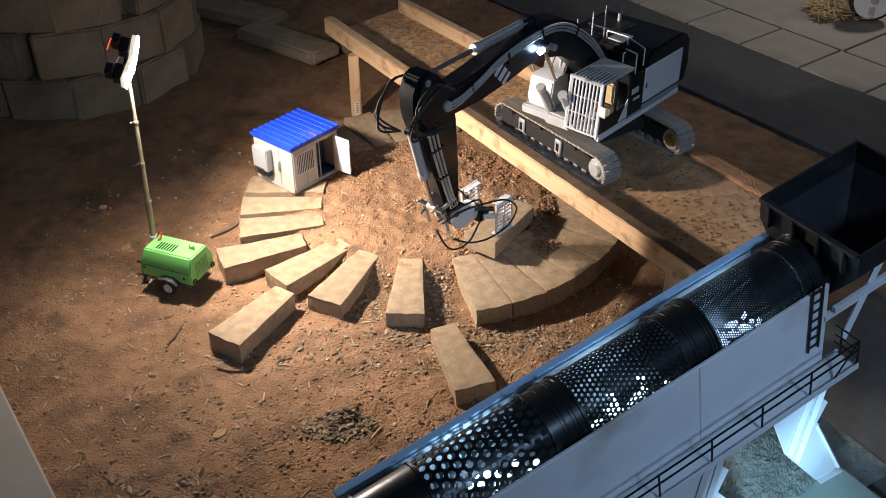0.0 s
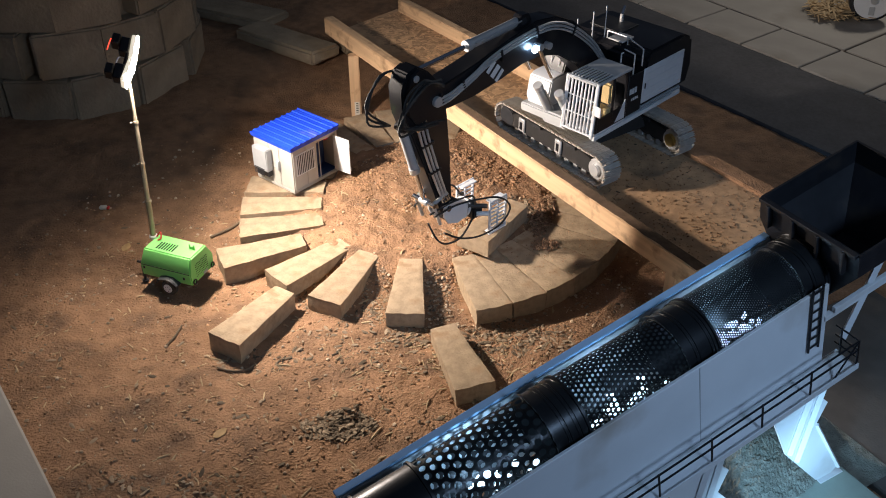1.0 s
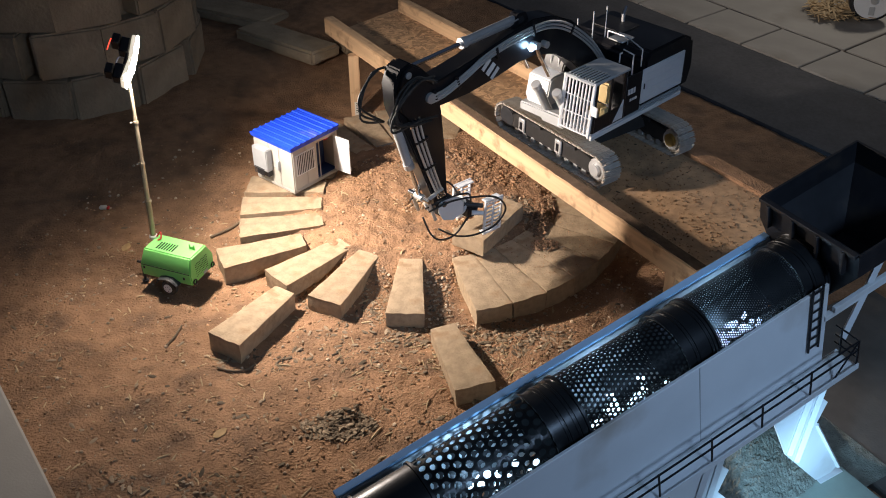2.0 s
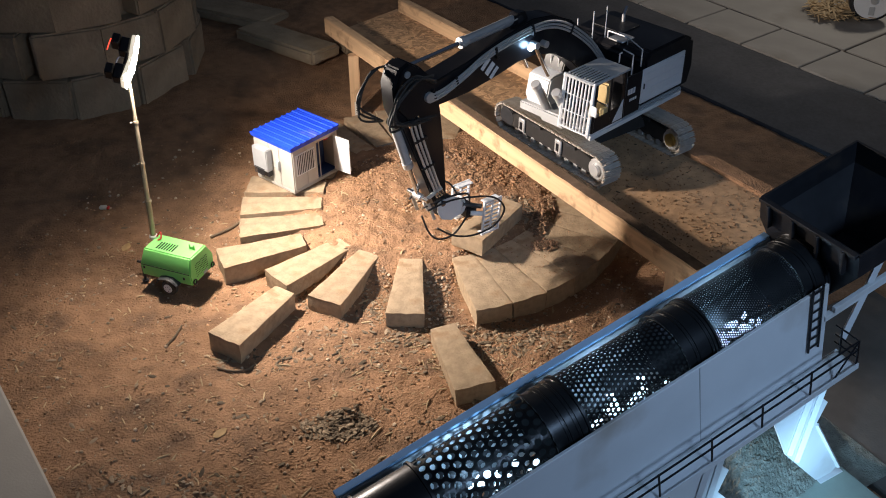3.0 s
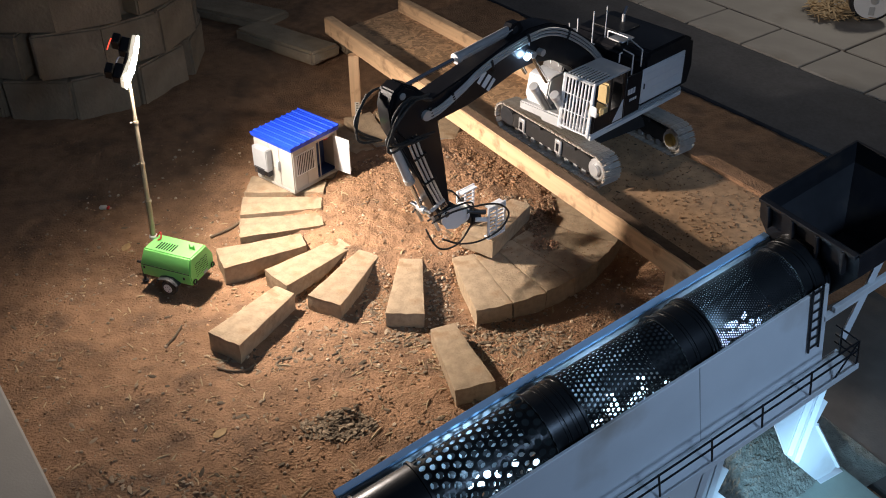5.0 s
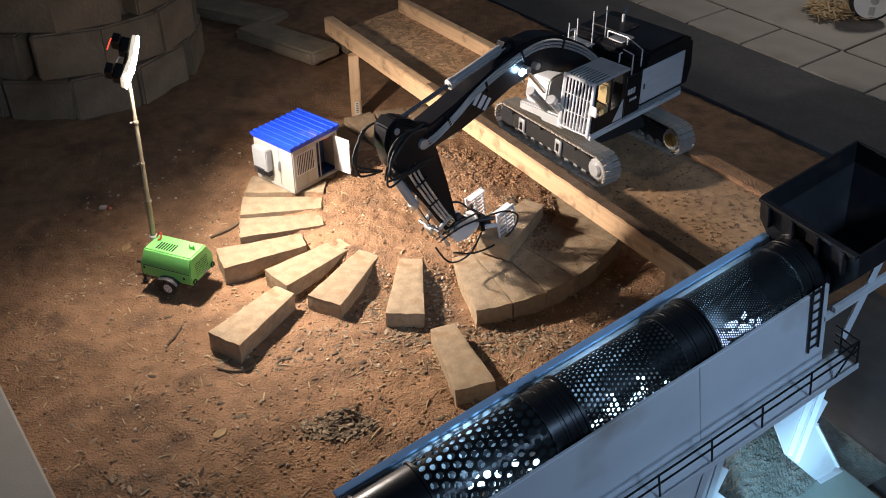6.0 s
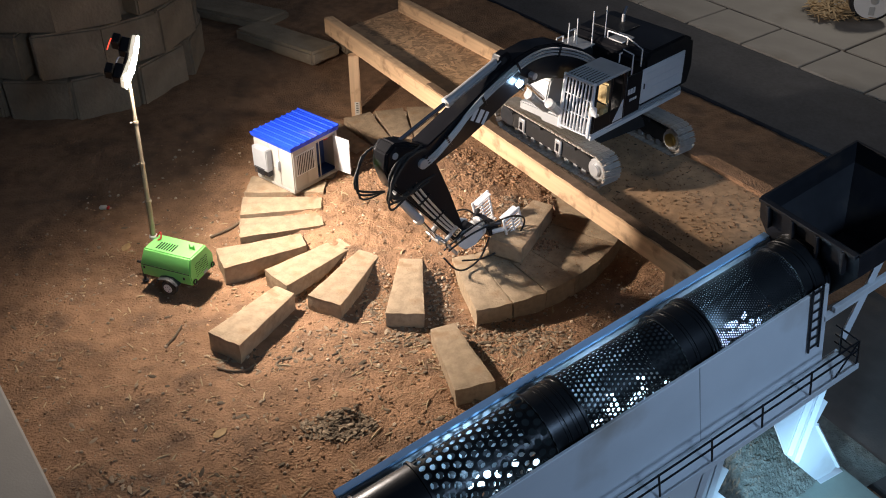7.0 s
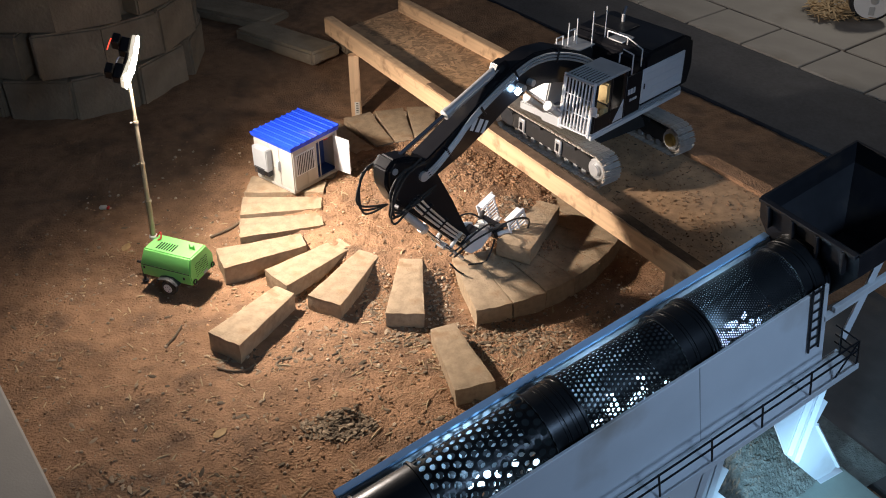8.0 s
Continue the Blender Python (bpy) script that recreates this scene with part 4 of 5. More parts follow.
def make_trommel():
    aL, aR = Vector((-0.087, 1.131, 0.488)), Vector((0.728, 1.613, 0.681))
    X = (aR - aL).normalized()
    Y = Vector((-X.y, X.x, 0)).normalized()
    Z = X.cross(Y)
    m = Matrix((X, Y, Z)).transposed().to_4x4()
    m.translation = aL
    t = new("trommel_screen")
    t.matrix_basis = Matrix.Translation((0.40, 1.42, 0.0))
    tagged(t, "white and black trommel screen with perforated drum and legs", "trommel")
    F = t.matrix_basis.inverted() @ m
    R = 0.072
    D = F @ Matrix.Translation((0, -0.001, -0.036))
    drum = part("drum", ring_band(R, -0.058, 0.062), M_DRUM, t, "black perforated steel drum", D)
    part("drum_rim", ring_band(R - 0.012, -0.085, -0.056, 0.003), M_STEEL, drum, "bright worn steel rim")
    part("screen_section", perforated(R - 0.001, 0.062, 0.292, 22, 0.70), M_DRUM, drum, "coarse round holes", None, False)
    part("drum_band", ring_band(R, 0.292, 0.366), M_DRUM, drum)
    part("screen_section", perforated(R - 0.001, 0.366, 0.590, 42, 0.66), M_DRUM, drum, "medium round holes", None, False)
    part("drum_band", ring_band(R, 0.590, 0.668), M_DRUM, drum)
    part("screen_section", perforated(R - 0.001, 0.668, 0.880, 84, 0.58), M_DRUM, drum, "fine round holes", None, False)
    part("drum_band", ring_band(R, 0.880, 0.968), M_DRUM, drum)
    for x in (0.318, 0.340, 0.612, 0.648, 0.905, 0.935):
        part("band_bead", ring_band(R + 0.0005, x, x + 0.013, 0.0016), M_DRUM, drum)
    # side plates: far rail and near panel
    part("far_side_plate", box((1.02, 0.007, 0.20), (0.440, 0.088, -0.118), 0.001), M_TROM, t, "", F, False)
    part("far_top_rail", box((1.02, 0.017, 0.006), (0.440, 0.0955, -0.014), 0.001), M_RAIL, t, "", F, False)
    near = part("near_side_panel", box((1.03, 0.007, 0.225), (0.412, -0.086, -0.122), 0.001), M_TROM, t, "large dusty white side panel", F, False)
    part("panel_seam", box((0.002, 0.001, 0.22), (0.60, -0.0898, -0.122)), M_GREY, near, "", None, False)
    part("end_plate", box((0.006, 0.19, 0.19), (-0.062, 0, -0.12), 0.001), M_TROM, t, "", F, False)
    # catch chutes below the drum, lit from inside
    for x in (0.16, 0.47, 0.78):
        for s in (-1, 1):
            part("chute_plate", box((0.27, 0.004, 0.12), (0, 0, 0), 0.001), M_TROM, t, "", F @ pose(x, s * 0.045, -0.165, s * 38), False)
    # glowing patches added inside the drum for bright spots through the holes
    r = random.Random(17)
    for x0, x1, n, l, w, material in ((0.09, 0.28, 16, 0.020, 0.008, M_WGLOW), (0.38, 0.58, 20, 0.016, 0.007, M_WGLOW), (0.685, 0.80, 34, 0.020, 0.009, M_INLIT)):
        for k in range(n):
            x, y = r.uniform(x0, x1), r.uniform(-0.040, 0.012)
            part("inner_glow", box((l * r.uniform(0.6, 1.3), w, 0.003), (0, 0, 0), 0.001), material, t, "cool white glowing patch added inside the drum", D @ pose(x, y, -0.044 + 0.3 * y * y / 0.04, 32, 0, r.uniform(-50, 50)), False)
    # unseen point fills added to brighten the drum's inside
    for x in (0.175, 0.48, 0.79):
        lamp("drum_fill", "POINT", m @ Matrix.Translation((x, 0.0, -0.030)), 0.9, (0.40, 0.69, 1.0), soft=0.02)
    # walkway with railing
    deck = part("walkway_deck", box((1.03, 0.055, 0.005), (0.452, -0.118, -0.226), 0.001), M_TROM, t, "", F, False)
    part("walkway_edge", box((1.03, 0.003, 0.014), (0.452, -0.146, -0.223)), M_TROM, deck, "", None, False)
    for z in (-0.152, -0.178):
        part("handrail", rod((-0.06, -0.143, z), (0.965, -0.143, z), 0.0022, segs=8), M_BLACK, t, "", F)
    for k in range(9):
        x = -0.06 + 0.128 * k
        part("rail_post", rod((x, -0.143, -0.225), (x, -0.143, -0.150), 0.0022, segs=8), M_BLACK, t, "", F)
    for y in (-0.143, -0.10):
        part("handrail", rod((0.965, y, -0.225), (0.965, y, -0.150), 0.0022, segs=8), M_BLACK, t, "", F)
    for z in (-0.152, -0.178, -0.20):
        part("handrail", rod((0.965, -0.143, z), (0.965, -0.085, z), 0.0022, segs=8), M_BLACK, t, "", F)
    part("handrail", rod((0.90, -0.143, -0.222), (0.965, -0.143, -0.152), 0.002, segs=8), M_BLACK, t, "", F)
    # ladder
    lad = part("ladder", rod((0.905, -0.094, -0.165), (0.905, -0.094, 0.005), 0.0026, segs=8), M_BLACK, t, "black ladder", F)
    part("ladder_rail", rod((0.878, -0.094, -0.165), (0.878, -0.094, 0.005), 0.0026, segs=8), M_BLACK, lad)
    for k in range(7):
        part("rung", rod((0.878, -0.094, -0.155 + 0.025 * k), (0.905, -0.094, -0.155 + 0.025 * k), 0.002, segs=6), M_BLACK, lad)
    # feed hopper
    bm = bmesh.new()
    top = [(0.945, -0.135, 0.080), (1.215, -0.135, 0.080), (1.215, 0.112, 0.080), (0.945, 0.112, 0.080)]
    mid = [(0.945, -0.135, 0.025), (1.215, -0.135, 0.025), (1.215, 0.112, 0.025), (0.945, 0.112, 0.025)]
    low = [(0.955, -0.055, -0.09), (1.13, -0.055, -0.09), (1.13, 0.055, -0.09), (0.955, 0.055, -0.09)]
    rings = [[bm.verts.new(p) for p in q] for q in (top, mid, low)]
    for a, c in zip(rings, rings[1:]):
        for i in range(4):
            bm.faces.new((a[i], c[i], c[(i + 1) % 4], a[(i + 1) % 4]))
    bm.faces.new(rings[2])
    bmesh.ops.recalc_face_normals(bm, faces=bm.faces[:])
    bmesh.ops.solidify(bm, geom=bm.faces[:], thickness=0.005)
    hop = part("feed_hopper", bm, M_HOPPER, t, "black steel feed hopper", F, False)
    for k in range(4):
        part("hopper_rib", box((0.012, 0.007, 0.055), (0.938, -0.105 + 0.062 * k, 0.050), 0.001), M_HOPPER, hop, "", None, False)
    part("hopper_rim", box((0.010, 0.24, 0.008), (0.941, -0.011, 0.078), 0.001), M_HOPPER, hop, "", None, False)
    # hopper support frame, white
    for s in (-1, 1):
        if s < 0:
            part("frame_brace", rod((0.985, s * 0.088, -0.20), (1.078, s * 0.088, -0.02), 0.008, segs=4), M_TROM, t, "", F)
        part("frame_beam", box((0.22, 0.010, 0.014), (1.05, s * 0.094, -0.085), 0.001), M_TROM, t, "", F, False)
        part("frame_beam", box((0.20, 0.012, 0.014), (1.02, s * 0.088, -0.10), 0.001), M_TROM, t, "", F, False)
    # legs: wide stepped plates with ribs, standing on the pad
    for k, x in enumerate((0.0, -0.285, -0.57)):
        lift = X.z * x
        for s in (-1, 1):
            out = [(0.772, -0.232), (0.976, -0.232), (0.940, -0.355), (0.962, -0.388), (0.932, -0.440), (1.022, -0.668 - lift), (0.966, -0.690 - lift), (0.845, -0.480)]
            bm = prism([(px + x, pz) for px, pz in out], s * 0.085 - 0.003, s * 0.085 + 0.003)
            leg = part("leg_plate", bm, M_TROM, t, "white stepped leg plate with ribs", F, False)
            for a, b in (((0.930, -0.240), (0.850, -0.475)), ((0.955, -0.270), (0.874, -0.520))):
                part("leg_rib", rod((a[0] + x, s * 0.092, a[1]), (b[0] + x, s * 0.092, b[1]), 0.008, segs=4), M_TROM, leg)
            part("foot", box((0.075, 0.030, 0.006), (0.992 + x, s * 0.085, -0.678 - lift), 0.001, m=Euler((0, math.asin(X.z), 0)).to_matrix().to_4x4()), M_TROM, leg, "", None, False)
    for s in (-1, 1):
        part("leg_flange", rod((0.932, s * 0.09, -0.440), (1.022, s * 0.09, -0.668), 0.005, segs=4), M_TROM, t, "", F)
    return t


make_trommel()
# unseen cool fill added in front of the trommel to light its legs
lamp("leg_fill", "AREA", look((0.58, 1.06, 0.16), (0.80, 1.50, 0.14)), 1.15, (0.36, 0.68, 1.0), size=0.10, spread=62)


def make_gravel_pile():
    bm = bmesh.new()
    bmesh.ops.create_grid(bm, x_segments=110, y_segments=110, size=0.26)
    for v in bm.verts:
        d = math.hypot(v.co.x, v.co.y * 1.15)
        z = 0.10 * max(0.0, 1 - d / 0.235) ** 0.9
        v.co.z = z + (0.003 * noise.noise(v.co * 60) + 0.004 * noise.noise(v.co * 260)) * (1 if z > 0.002 else 0) - (0.01 if z <= 0 else 0)
    ob = part("gravel_pile", bm, M_GRAVEL, None, "", pose(0.72, 1.73, 0.025, 0, 0, 30), False)
    return tagged(ob, "grey gravel pile heaped beneath the trommel", "gravel", kind="stuff")


make_gravel_pile()


# ---- toy wagon wheel on the walk ----
def make_wagon_wheel():
    t = thing("white_wheel", (2.02, 4.47, 0.012), "white plastic wheel with dark tyre standing on the walk", "wheel", yaw=-10)
    part("tyre", rod((0, -0.03, 0.105), (0, 0.03, 0.105), 0.105, segs=48, bevel=0.012), M_RUBBER, t)
    part("disc", rod((0, -0.036, 0.105), (0, -0.02, 0.105), 0.088, segs=48, bevel=0.004), M_WHITE, t, "white plastic disc")
    for k in range(3):
        a = math.radians(30 + 120 * k)
        part("opening", box((0.040, 0.004, 0.026), (0.05 * math.cos(a), -0.037, 0.105 + 0.05 * math.sin(a)), 0.0018, m=Euler((0, -a, 0)).to_matrix().to_4x4()), M_GREY, t)
    part("hub", rod((0, -0.045, 0.105), (0, -0.03, 0.105), 0.016, segs=24, bevel=0.002), M_STEEL, t)
    return t


make_wagon_wheel()
scatter("straw_clump", "tuft of dry straw at the walk's far edge", "straw", M_STRAW, np.stack([np.random.default_rng(60).uniform(1.78, 2.0, 500), np.random.default_rng(61).uniform(4.45, 4.65, 500), np.random.default_rng(62).uniform(0.015, 0.05, 500)], -1), (0.003, 0.006), flat=(0.4, 0.8), long=(4.0, 12.0), seed=63)


# ---- excavator ----
TIMES = (0.0, 0.5, 1.0, 1.5, 3.0, 4.0, 4.5, 6.0, 6.5, 7.0, 7.5, 8.0)
YAW = (228.05, 227.55, 225.52, 224.14, 223.47, 223.47, 223.46, 223.46, 223.48, 223.54, 223.61, 223.68)
BOOM = (14.98, 15.05, 15.09, 15.21, 15.31, 15.31, 14.06, 5.94, 3.56, 1.73, 0.29, -1.01)
STICK = (-93.28, -93.32, -94.15, -94.87, -94.85, -94.85, -96.2, -106.95, -110.03, -112.67, -114.67, -116.59)
TOOL = (178.97, 179.21, 180.89, 183.16, 185.6, 185.6, 184.0, 169.91, 166.98, 163.92, 161.97, 160.16)
BASE = Vector((0.498, 2.81, 0.281))
FOOT_X, FOOT_Z, L_BOOM, L_STICK = 0.0219, 0.2163, 0.772, 0.3494


def glide(t, values):
    """Smooth value at t through the table, without overshoot."""
    n = len(TIMES)
    k = max(i for i in range(n) if TIMES[i] <= t + 1e-9)
    if k == n - 1:
        return values[-1]
    slope = lambda i: (values[i + 1] - values[i]) / (TIMES[i + 1] - TIMES[i])

    def tangent(i):
        if i == 0 or i == n - 1:
            return slope(0) if i == 0 else slope(n - 2)
        a, b = slope(i - 1), slope(i)
        return 0.0 if a * b <= 0 else 2 * a * b / (a + b)
    h = TIMES[k + 1] - TIMES[k]
    u = (t - TIMES[k]) / h
    return ((2 * u ** 3 - 3 * u * u + 1) * values[k] + (u ** 3 - 2 * u * u + u) * h * tangent(k)
            + (3 * u * u - 2 * u ** 3) * values[k + 1] + (u ** 3 - u * u) * h * tangent(k + 1))


def plane_pose(x, z, deg):
    """A pose in the arm's upright plane: x forward, z up, pitched by deg."""
    return Matrix.Translation((x, 0, z)) @ Matrix.Rotation(-radians(deg), 4, "Y")


def arm(t):
    """House, boom, stick and tool in the excavator's space, and the cylinders' pins."""
    yaw, a, b, c = (glide(t, v) for v in (YAW, BOOM, STICK, TOOL))
    house = pose(0, 0, 0, 0, 0, yaw)
    boom = house @ plane_pose(FOOT_X, FOOT_Z, a)
    px, pz = FOOT_X + math.cos(radians(a)) * L_BOOM, FOOT_Z + math.sin(radians(a)) * L_BOOM
    stick = house @ plane_pose(px, pz, b)
    tx, tz = px + math.cos(radians(b)) * L_STICK, pz + math.sin(radians(b)) * L_STICK
    tool = house @ plane_pose(tx, tz, c)
    return house, boom, stick, tool


def pins(t):
    house, boom, stick, tool = arm(t)
    out = {"stick": (boom @ Vector((0.455, 0, 0.190)), stick @ Vector((-0.088, 0, 0.062))),
           "bucket": (stick @ Vector((0.045, 0, 0.094)), stick @ Vector((0.300, 0, 0.036)))}
    for s in (-1, 1):
        out["boom%d" % s] = (house @ Vector((0.205, 0.040 * s, 0.155)), boom @ Vector((0.405, 0.040 * s, 0.128)))
    return out


def between(p, q):
    m = (q - p).to_track_quat("X", "Z").to_matrix().to_4x4()
    m.translation = p
    return m


def lettering(text, size, m, material, parent, name="lettering", stretch=1.0, bold=0.0):
    cu = bpy.data.curves.new(name, "FONT")
    cu.body, cu.size, cu.extrude, cu.offset = text, size, 0.0006, bold
    cu.align_x, cu.align_y = "CENTER", "CENTER"
    tmp = bpy.data.objects.new("tmp", cu)
    scene.collection.objects.link(tmp)
    data = bpy.data.meshes.new_from_object(tmp.evaluated_get(bpy.context.evaluated_depsgraph_get()))
    bpy.data.objects.remove(tmp)
    data.materials.clear()
    data.materials.append(material)
    return part(name, data, material, parent, "", m @ Matrix.Diagonal((stretch, 1, 1, 1)))


def track_path(n, length=0.515, r=0.047):
    """n evenly spaced places round a track: x, z and pitch."""
    half = length / 2 - r
    total = 4 * half + math.tau * r
    out = []
    for k in range(n):
        s = total * k / n
        if s < 2 * half:
            out.append((-half + s, 2 * r, 0.0))
        elif s < 2 * half + math.pi * r:
            a = (s - 2 * half) / r
            out.append((half + r * math.sin(a), r + r * math.cos(a), math.degrees(a)))
        elif s < 4 * half + math.pi * r:
            out.append((half - (s - 2 * half - math.pi * r), 0.0, 180.0))
        else:
            a = math.pi + (s - 4 * half - math.pi * r) / r
            out.append((-half + r * math.sin(a), r + r * math.cos(a), math.degrees(a)))
    return out


def mark_logo(parent, m, scale):
    """Plain wedge mark: pale bars in the place of a maker's mark."""
    for k, (x, w) in enumerate(((-0.034, 0.021), (0.0, 0.026), (0.032, 0.019))):
        b = prism([(x - w / 2, -0.026), (x + w / 2 - 0.003, -0.026), (x + w / 2, 0.026), (x - w / 2 + 0.003, 0.026)], -0.0005, 0.0005)
        bmesh.ops.scale(b, vec=(scale, 1, scale), verts=b.verts[:])
        part("pale_mark", b, M_WHITE, parent, "", m, False)


def make_excavator():
    t = new("model_excavator")
    t.matrix_basis = DEEPER @ Matrix.Translation(BASE)
    tagged(t, "large black and white scale model tracked excavator on the deck", "excavator")
    under = pose(-0.022, -0.004, 0, 0, 0, -54.7)
    # undercarriage: shoes, frames, wheels
    shoe = box((0.0165, 0.066, 0.004), (0, 0, -0.001), 0.0006)
    for x in (-0.0055, 0.0, 0.0055):
        shoe = box((0.0016, 0.066, 0.0048), (x, 0, 0.003), 0.0, bm=shoe)
    shoe_data = mesh_from(shoe, "track_shoe", M_TRACK, False)
    link = box((0.0175, 0.006, 0.008), (0, 0.012, -0.007), 0.001)
    link = box((0.0175, 0.006, 0.008), (0, -0.012, -0.007), 0.001, bm=link)
    link_data = mesh_from(link, "track_link", M_TRACK, False)
    for s in (-1, 1):
        y = s * 0.157
        fm = under @ pose(0, y, 0)
        fr = prism([(-0.205, 0.030), (-0.17, 0.022), (0.17, 0.022), (0.205, 0.034), (0.20, 0.066), (0.14, 0.078), (-0.16, 0.076), (-0.205, 0.060)], -0.020, 0.020, bevel=0.002)
        frame_ob = part("track_frame", fr, M_BLACK_DUSTY, t, "black track frame", fm)
        for k, x in enumerate((-0.13, 0.045)):
            guard = box((0.030, 0.008, 0.046), (x, -s * 0 - 0.024, 0.052), 0.003)
            g = part("track_guide", guard, M_STEEL, frame_ob, "bright steel track guide", None, True)
            part("guide_opening", box((0.012, 0.002, 0.026), (x, -0.0285, 0.050), 0.0008), M_BLACK, frame_ob, "", None, False)
        part("frame_step", box((0.045, 0.012, 0.010), (-0.06, -0.022, 0.078), 0.001), M_DARK, frame_ob)
        part("frame_step", box((0.045, 0.012, 0.010), (0.10, -0.022, 0.078), 0.001), M_DARK, frame_ob)
        part("sprocket", rod((0.2105, y - 0.021, 0.047), (0.2105, y + 0.021, 0.047), 0.034, segs=24, bevel=0.003), M_STEEL, t, "", under)
        part("idler", rod((-0.2105, y - 0.021, 0.047), (-0.2105, y + 0.021, 0.047), 0.036, segs=24, bevel=0.003), M_DARK, t, "", under)
        part("final_drive", rod((0.2105, y - 0.030, 0.047), (0.2105, y + 0.026, 0.047), 0.021, segs=24, bevel=0.003, r2=0.021), M_STEEL if s < 0 else M_BRASS, t, "", under)
        for k in range(9):
            x = -0.16 + 0.04 * k
            part("track_roller", rod((x, y - 0.020, 0.018), (x, y + 0.020, 0.018), 0.011, segs=12, bevel=0.001), M_STEEL, t, "", under)
        belt = new("track")
        belt.parent = t
        belt.matrix_basis = fm
        tagged(belt, "steel crawler track with triple grouser shoes")
        belt.empty_display_size = 0.02
        for x, z, deg in track_path(58):
            m = Matrix.Translation((x, 0, z)) @ Matrix.Rotation(radians(deg), 4, "Y")
            part("track_shoe", shoe_data, M_TRACK, belt, "", m)
            part("track_link", link_data, M_TRACK, belt, "", m)
    part("car_body", prism([(-0.10, 0.045), (0.10, 0.045), (0.075, 0.095), (-0.075, 0.095)], -0.14, 0.14, bevel=0.004), M_BLACK_DUSTY, t, "", under)
    part("slew_ring", rod((0, 0, 0.09), (0, 0, 0.128), 0.085, segs=40, bevel=0.003), M_STEEL, t)

    # house
    h = part("house", box((0.44, 0.29, 0.028), (0.0, 0.0, 0.147), 0.004, segs=2), M_GREY, t, "white and black upper house")
    part("front_frame", box((0.080, 0.090, 0.040), (0.19, -0.006, 0.150), 0.006, segs=2), M_GREY, h)
    part("side_step", box((0.445, 0.010, 0.014), (0.020, 0.150, 0.148), 0.002), M_WHITE, h)
    # engine hood and counterweight
    hood = prism([(-0.005, 0.162), (-0.005, 0.312), (-0.03, 0.334), (-0.205, 0.336), (-0.252, 0.312), (-0.262, 0.22), (-0.245, 0.162)], -0.146, 0.146, bevel=0.008)
    hd = part("engine_hood", hood, M_BLACK, h, "glossy black engine hood and counterweight")
    panel = part("side_panel", box((0.212, 0.006, 0.112), (-0.097, 0.1485, 0.234), 0.002), M_WHITE, h, "white side panel")
    for k in range(4):
        part("panel_groove", box((0.200, 0.0015, 0.0015), (-0.097, 0.1518, 0.195 + 0.026 * k)), M_WHITE, panel, "", None, False)
    part("panel_handle", box((0.004, 0.004, 0.018), (0.000, 0.1525, 0.235), 0.001), M_DARK, panel)
    part("side_door", box((0.075, 0.006, 0.128), (0.050, 0.1485, 0.226), 0.002), M_BLACK, h, "black side door")
    for k, w in ((-1, 0.010), (0, 0.011), (1, 0.009)):
        part("pale_mark", box((w, 0.001, 0.018), (0.070 - 0.013 * (k + 1) + 0.004, 0.1522, 0.240)), M_WHITE, h, "", None, False)
    for k in range(4):
        part("number_bar", box((0.006, 0.001, 0.008), (0.064 - 0.009 * k, 0.1522, 0.212)), M_WHITE, h, "", None, False)
    # hood roof details
    part("hood_grille", box((0.09, 0.12, 0.004), (-0.12, -0.06, 0.336), 0.001), M_BLACK_DUSTY, hd)
    part("hood_plate", box((0.06, 0.055, 0.006), (-0.045, 0.02, 0.336), 0.002), M_STEEL, hd)
    ex = part("exhaust_pipe", rod((-0.150, -0.055, 0.330), (-0.150, -0.055, 0.362), 0.006), M_STEEL, h, "bright bent exhaust pipe")
    part("exhaust_tip", rod((-0.150, -0.055, 0.360), (-0.166, -0.058, 0.382), 0.0055), M_CHROME, ex)
    # handrails and antennas
    def railing(pts, name="handrail", r=0.0021):
        bm = bmesh.new()
        for p, q in zip(pts, pts[1:]):
            bm = rod(p, q, r, bm=bm, segs=8)
        part(name, bm, M_BRIGHT, h, "thin bright handrail")
    railing([(0.012, 0.14, 0.30), (0.012, 0.14, 0.352), (-0.030, 0.055, 0.352), (-0.030, 0.055, 0.315)])
    railing([(-0.030, 0.055, 0.352), (-0.030, -0.02, 0.352), (-0.030, -0.02, 0.315)])
    railing([(0.060, 0.144, 0.29), (0.060, 0.144, 0.352), (0.050, 0.10, 0.352)])
    railing([(0.082, 0.112, 0.325), (0.082, 0.112, 0.352), (0.072, 0.112, 0.352)])
    railing([(0.115, -0.10, 0.29), (0.115, -0.10, 0.345), (0.085, -0.10, 0.345), (0.085, -0.10, 0.30)])
    railing([(0.060, -0.10, 0.30), (0.060, -0.10, 0.352), (0.03, -0.10, 0.352), (0.03, -0.10, 0.30)])
    railing([(0.135, -0.07, 0.24), (0.135, -0.07, 0.315), (0.135, -0.10, 0.315), (0.135, -0.10, 0.24)])
    for x, y, z in ((0.045, -0.080, 0.395), (0.008, -0.050, 0.415), (-0.028, -0.030, 0.428), (0.066, -0.095, 0.382)):
        part("antenna", rod((x, y, 0.30), (x, y, z), 0.0019, segs=8), M_BRIGHT, h)
    # right hand console with tool box
    part("console", prism([(0.14, 0.162), (0.14, 0.262), (0.125, 0.304), (-0.005, 0.310), (-0.005, 0.162)], -0.130, -0.050, bevel=0.004), M_BLACK_DUSTY, h, "black right hand box with grey lid")
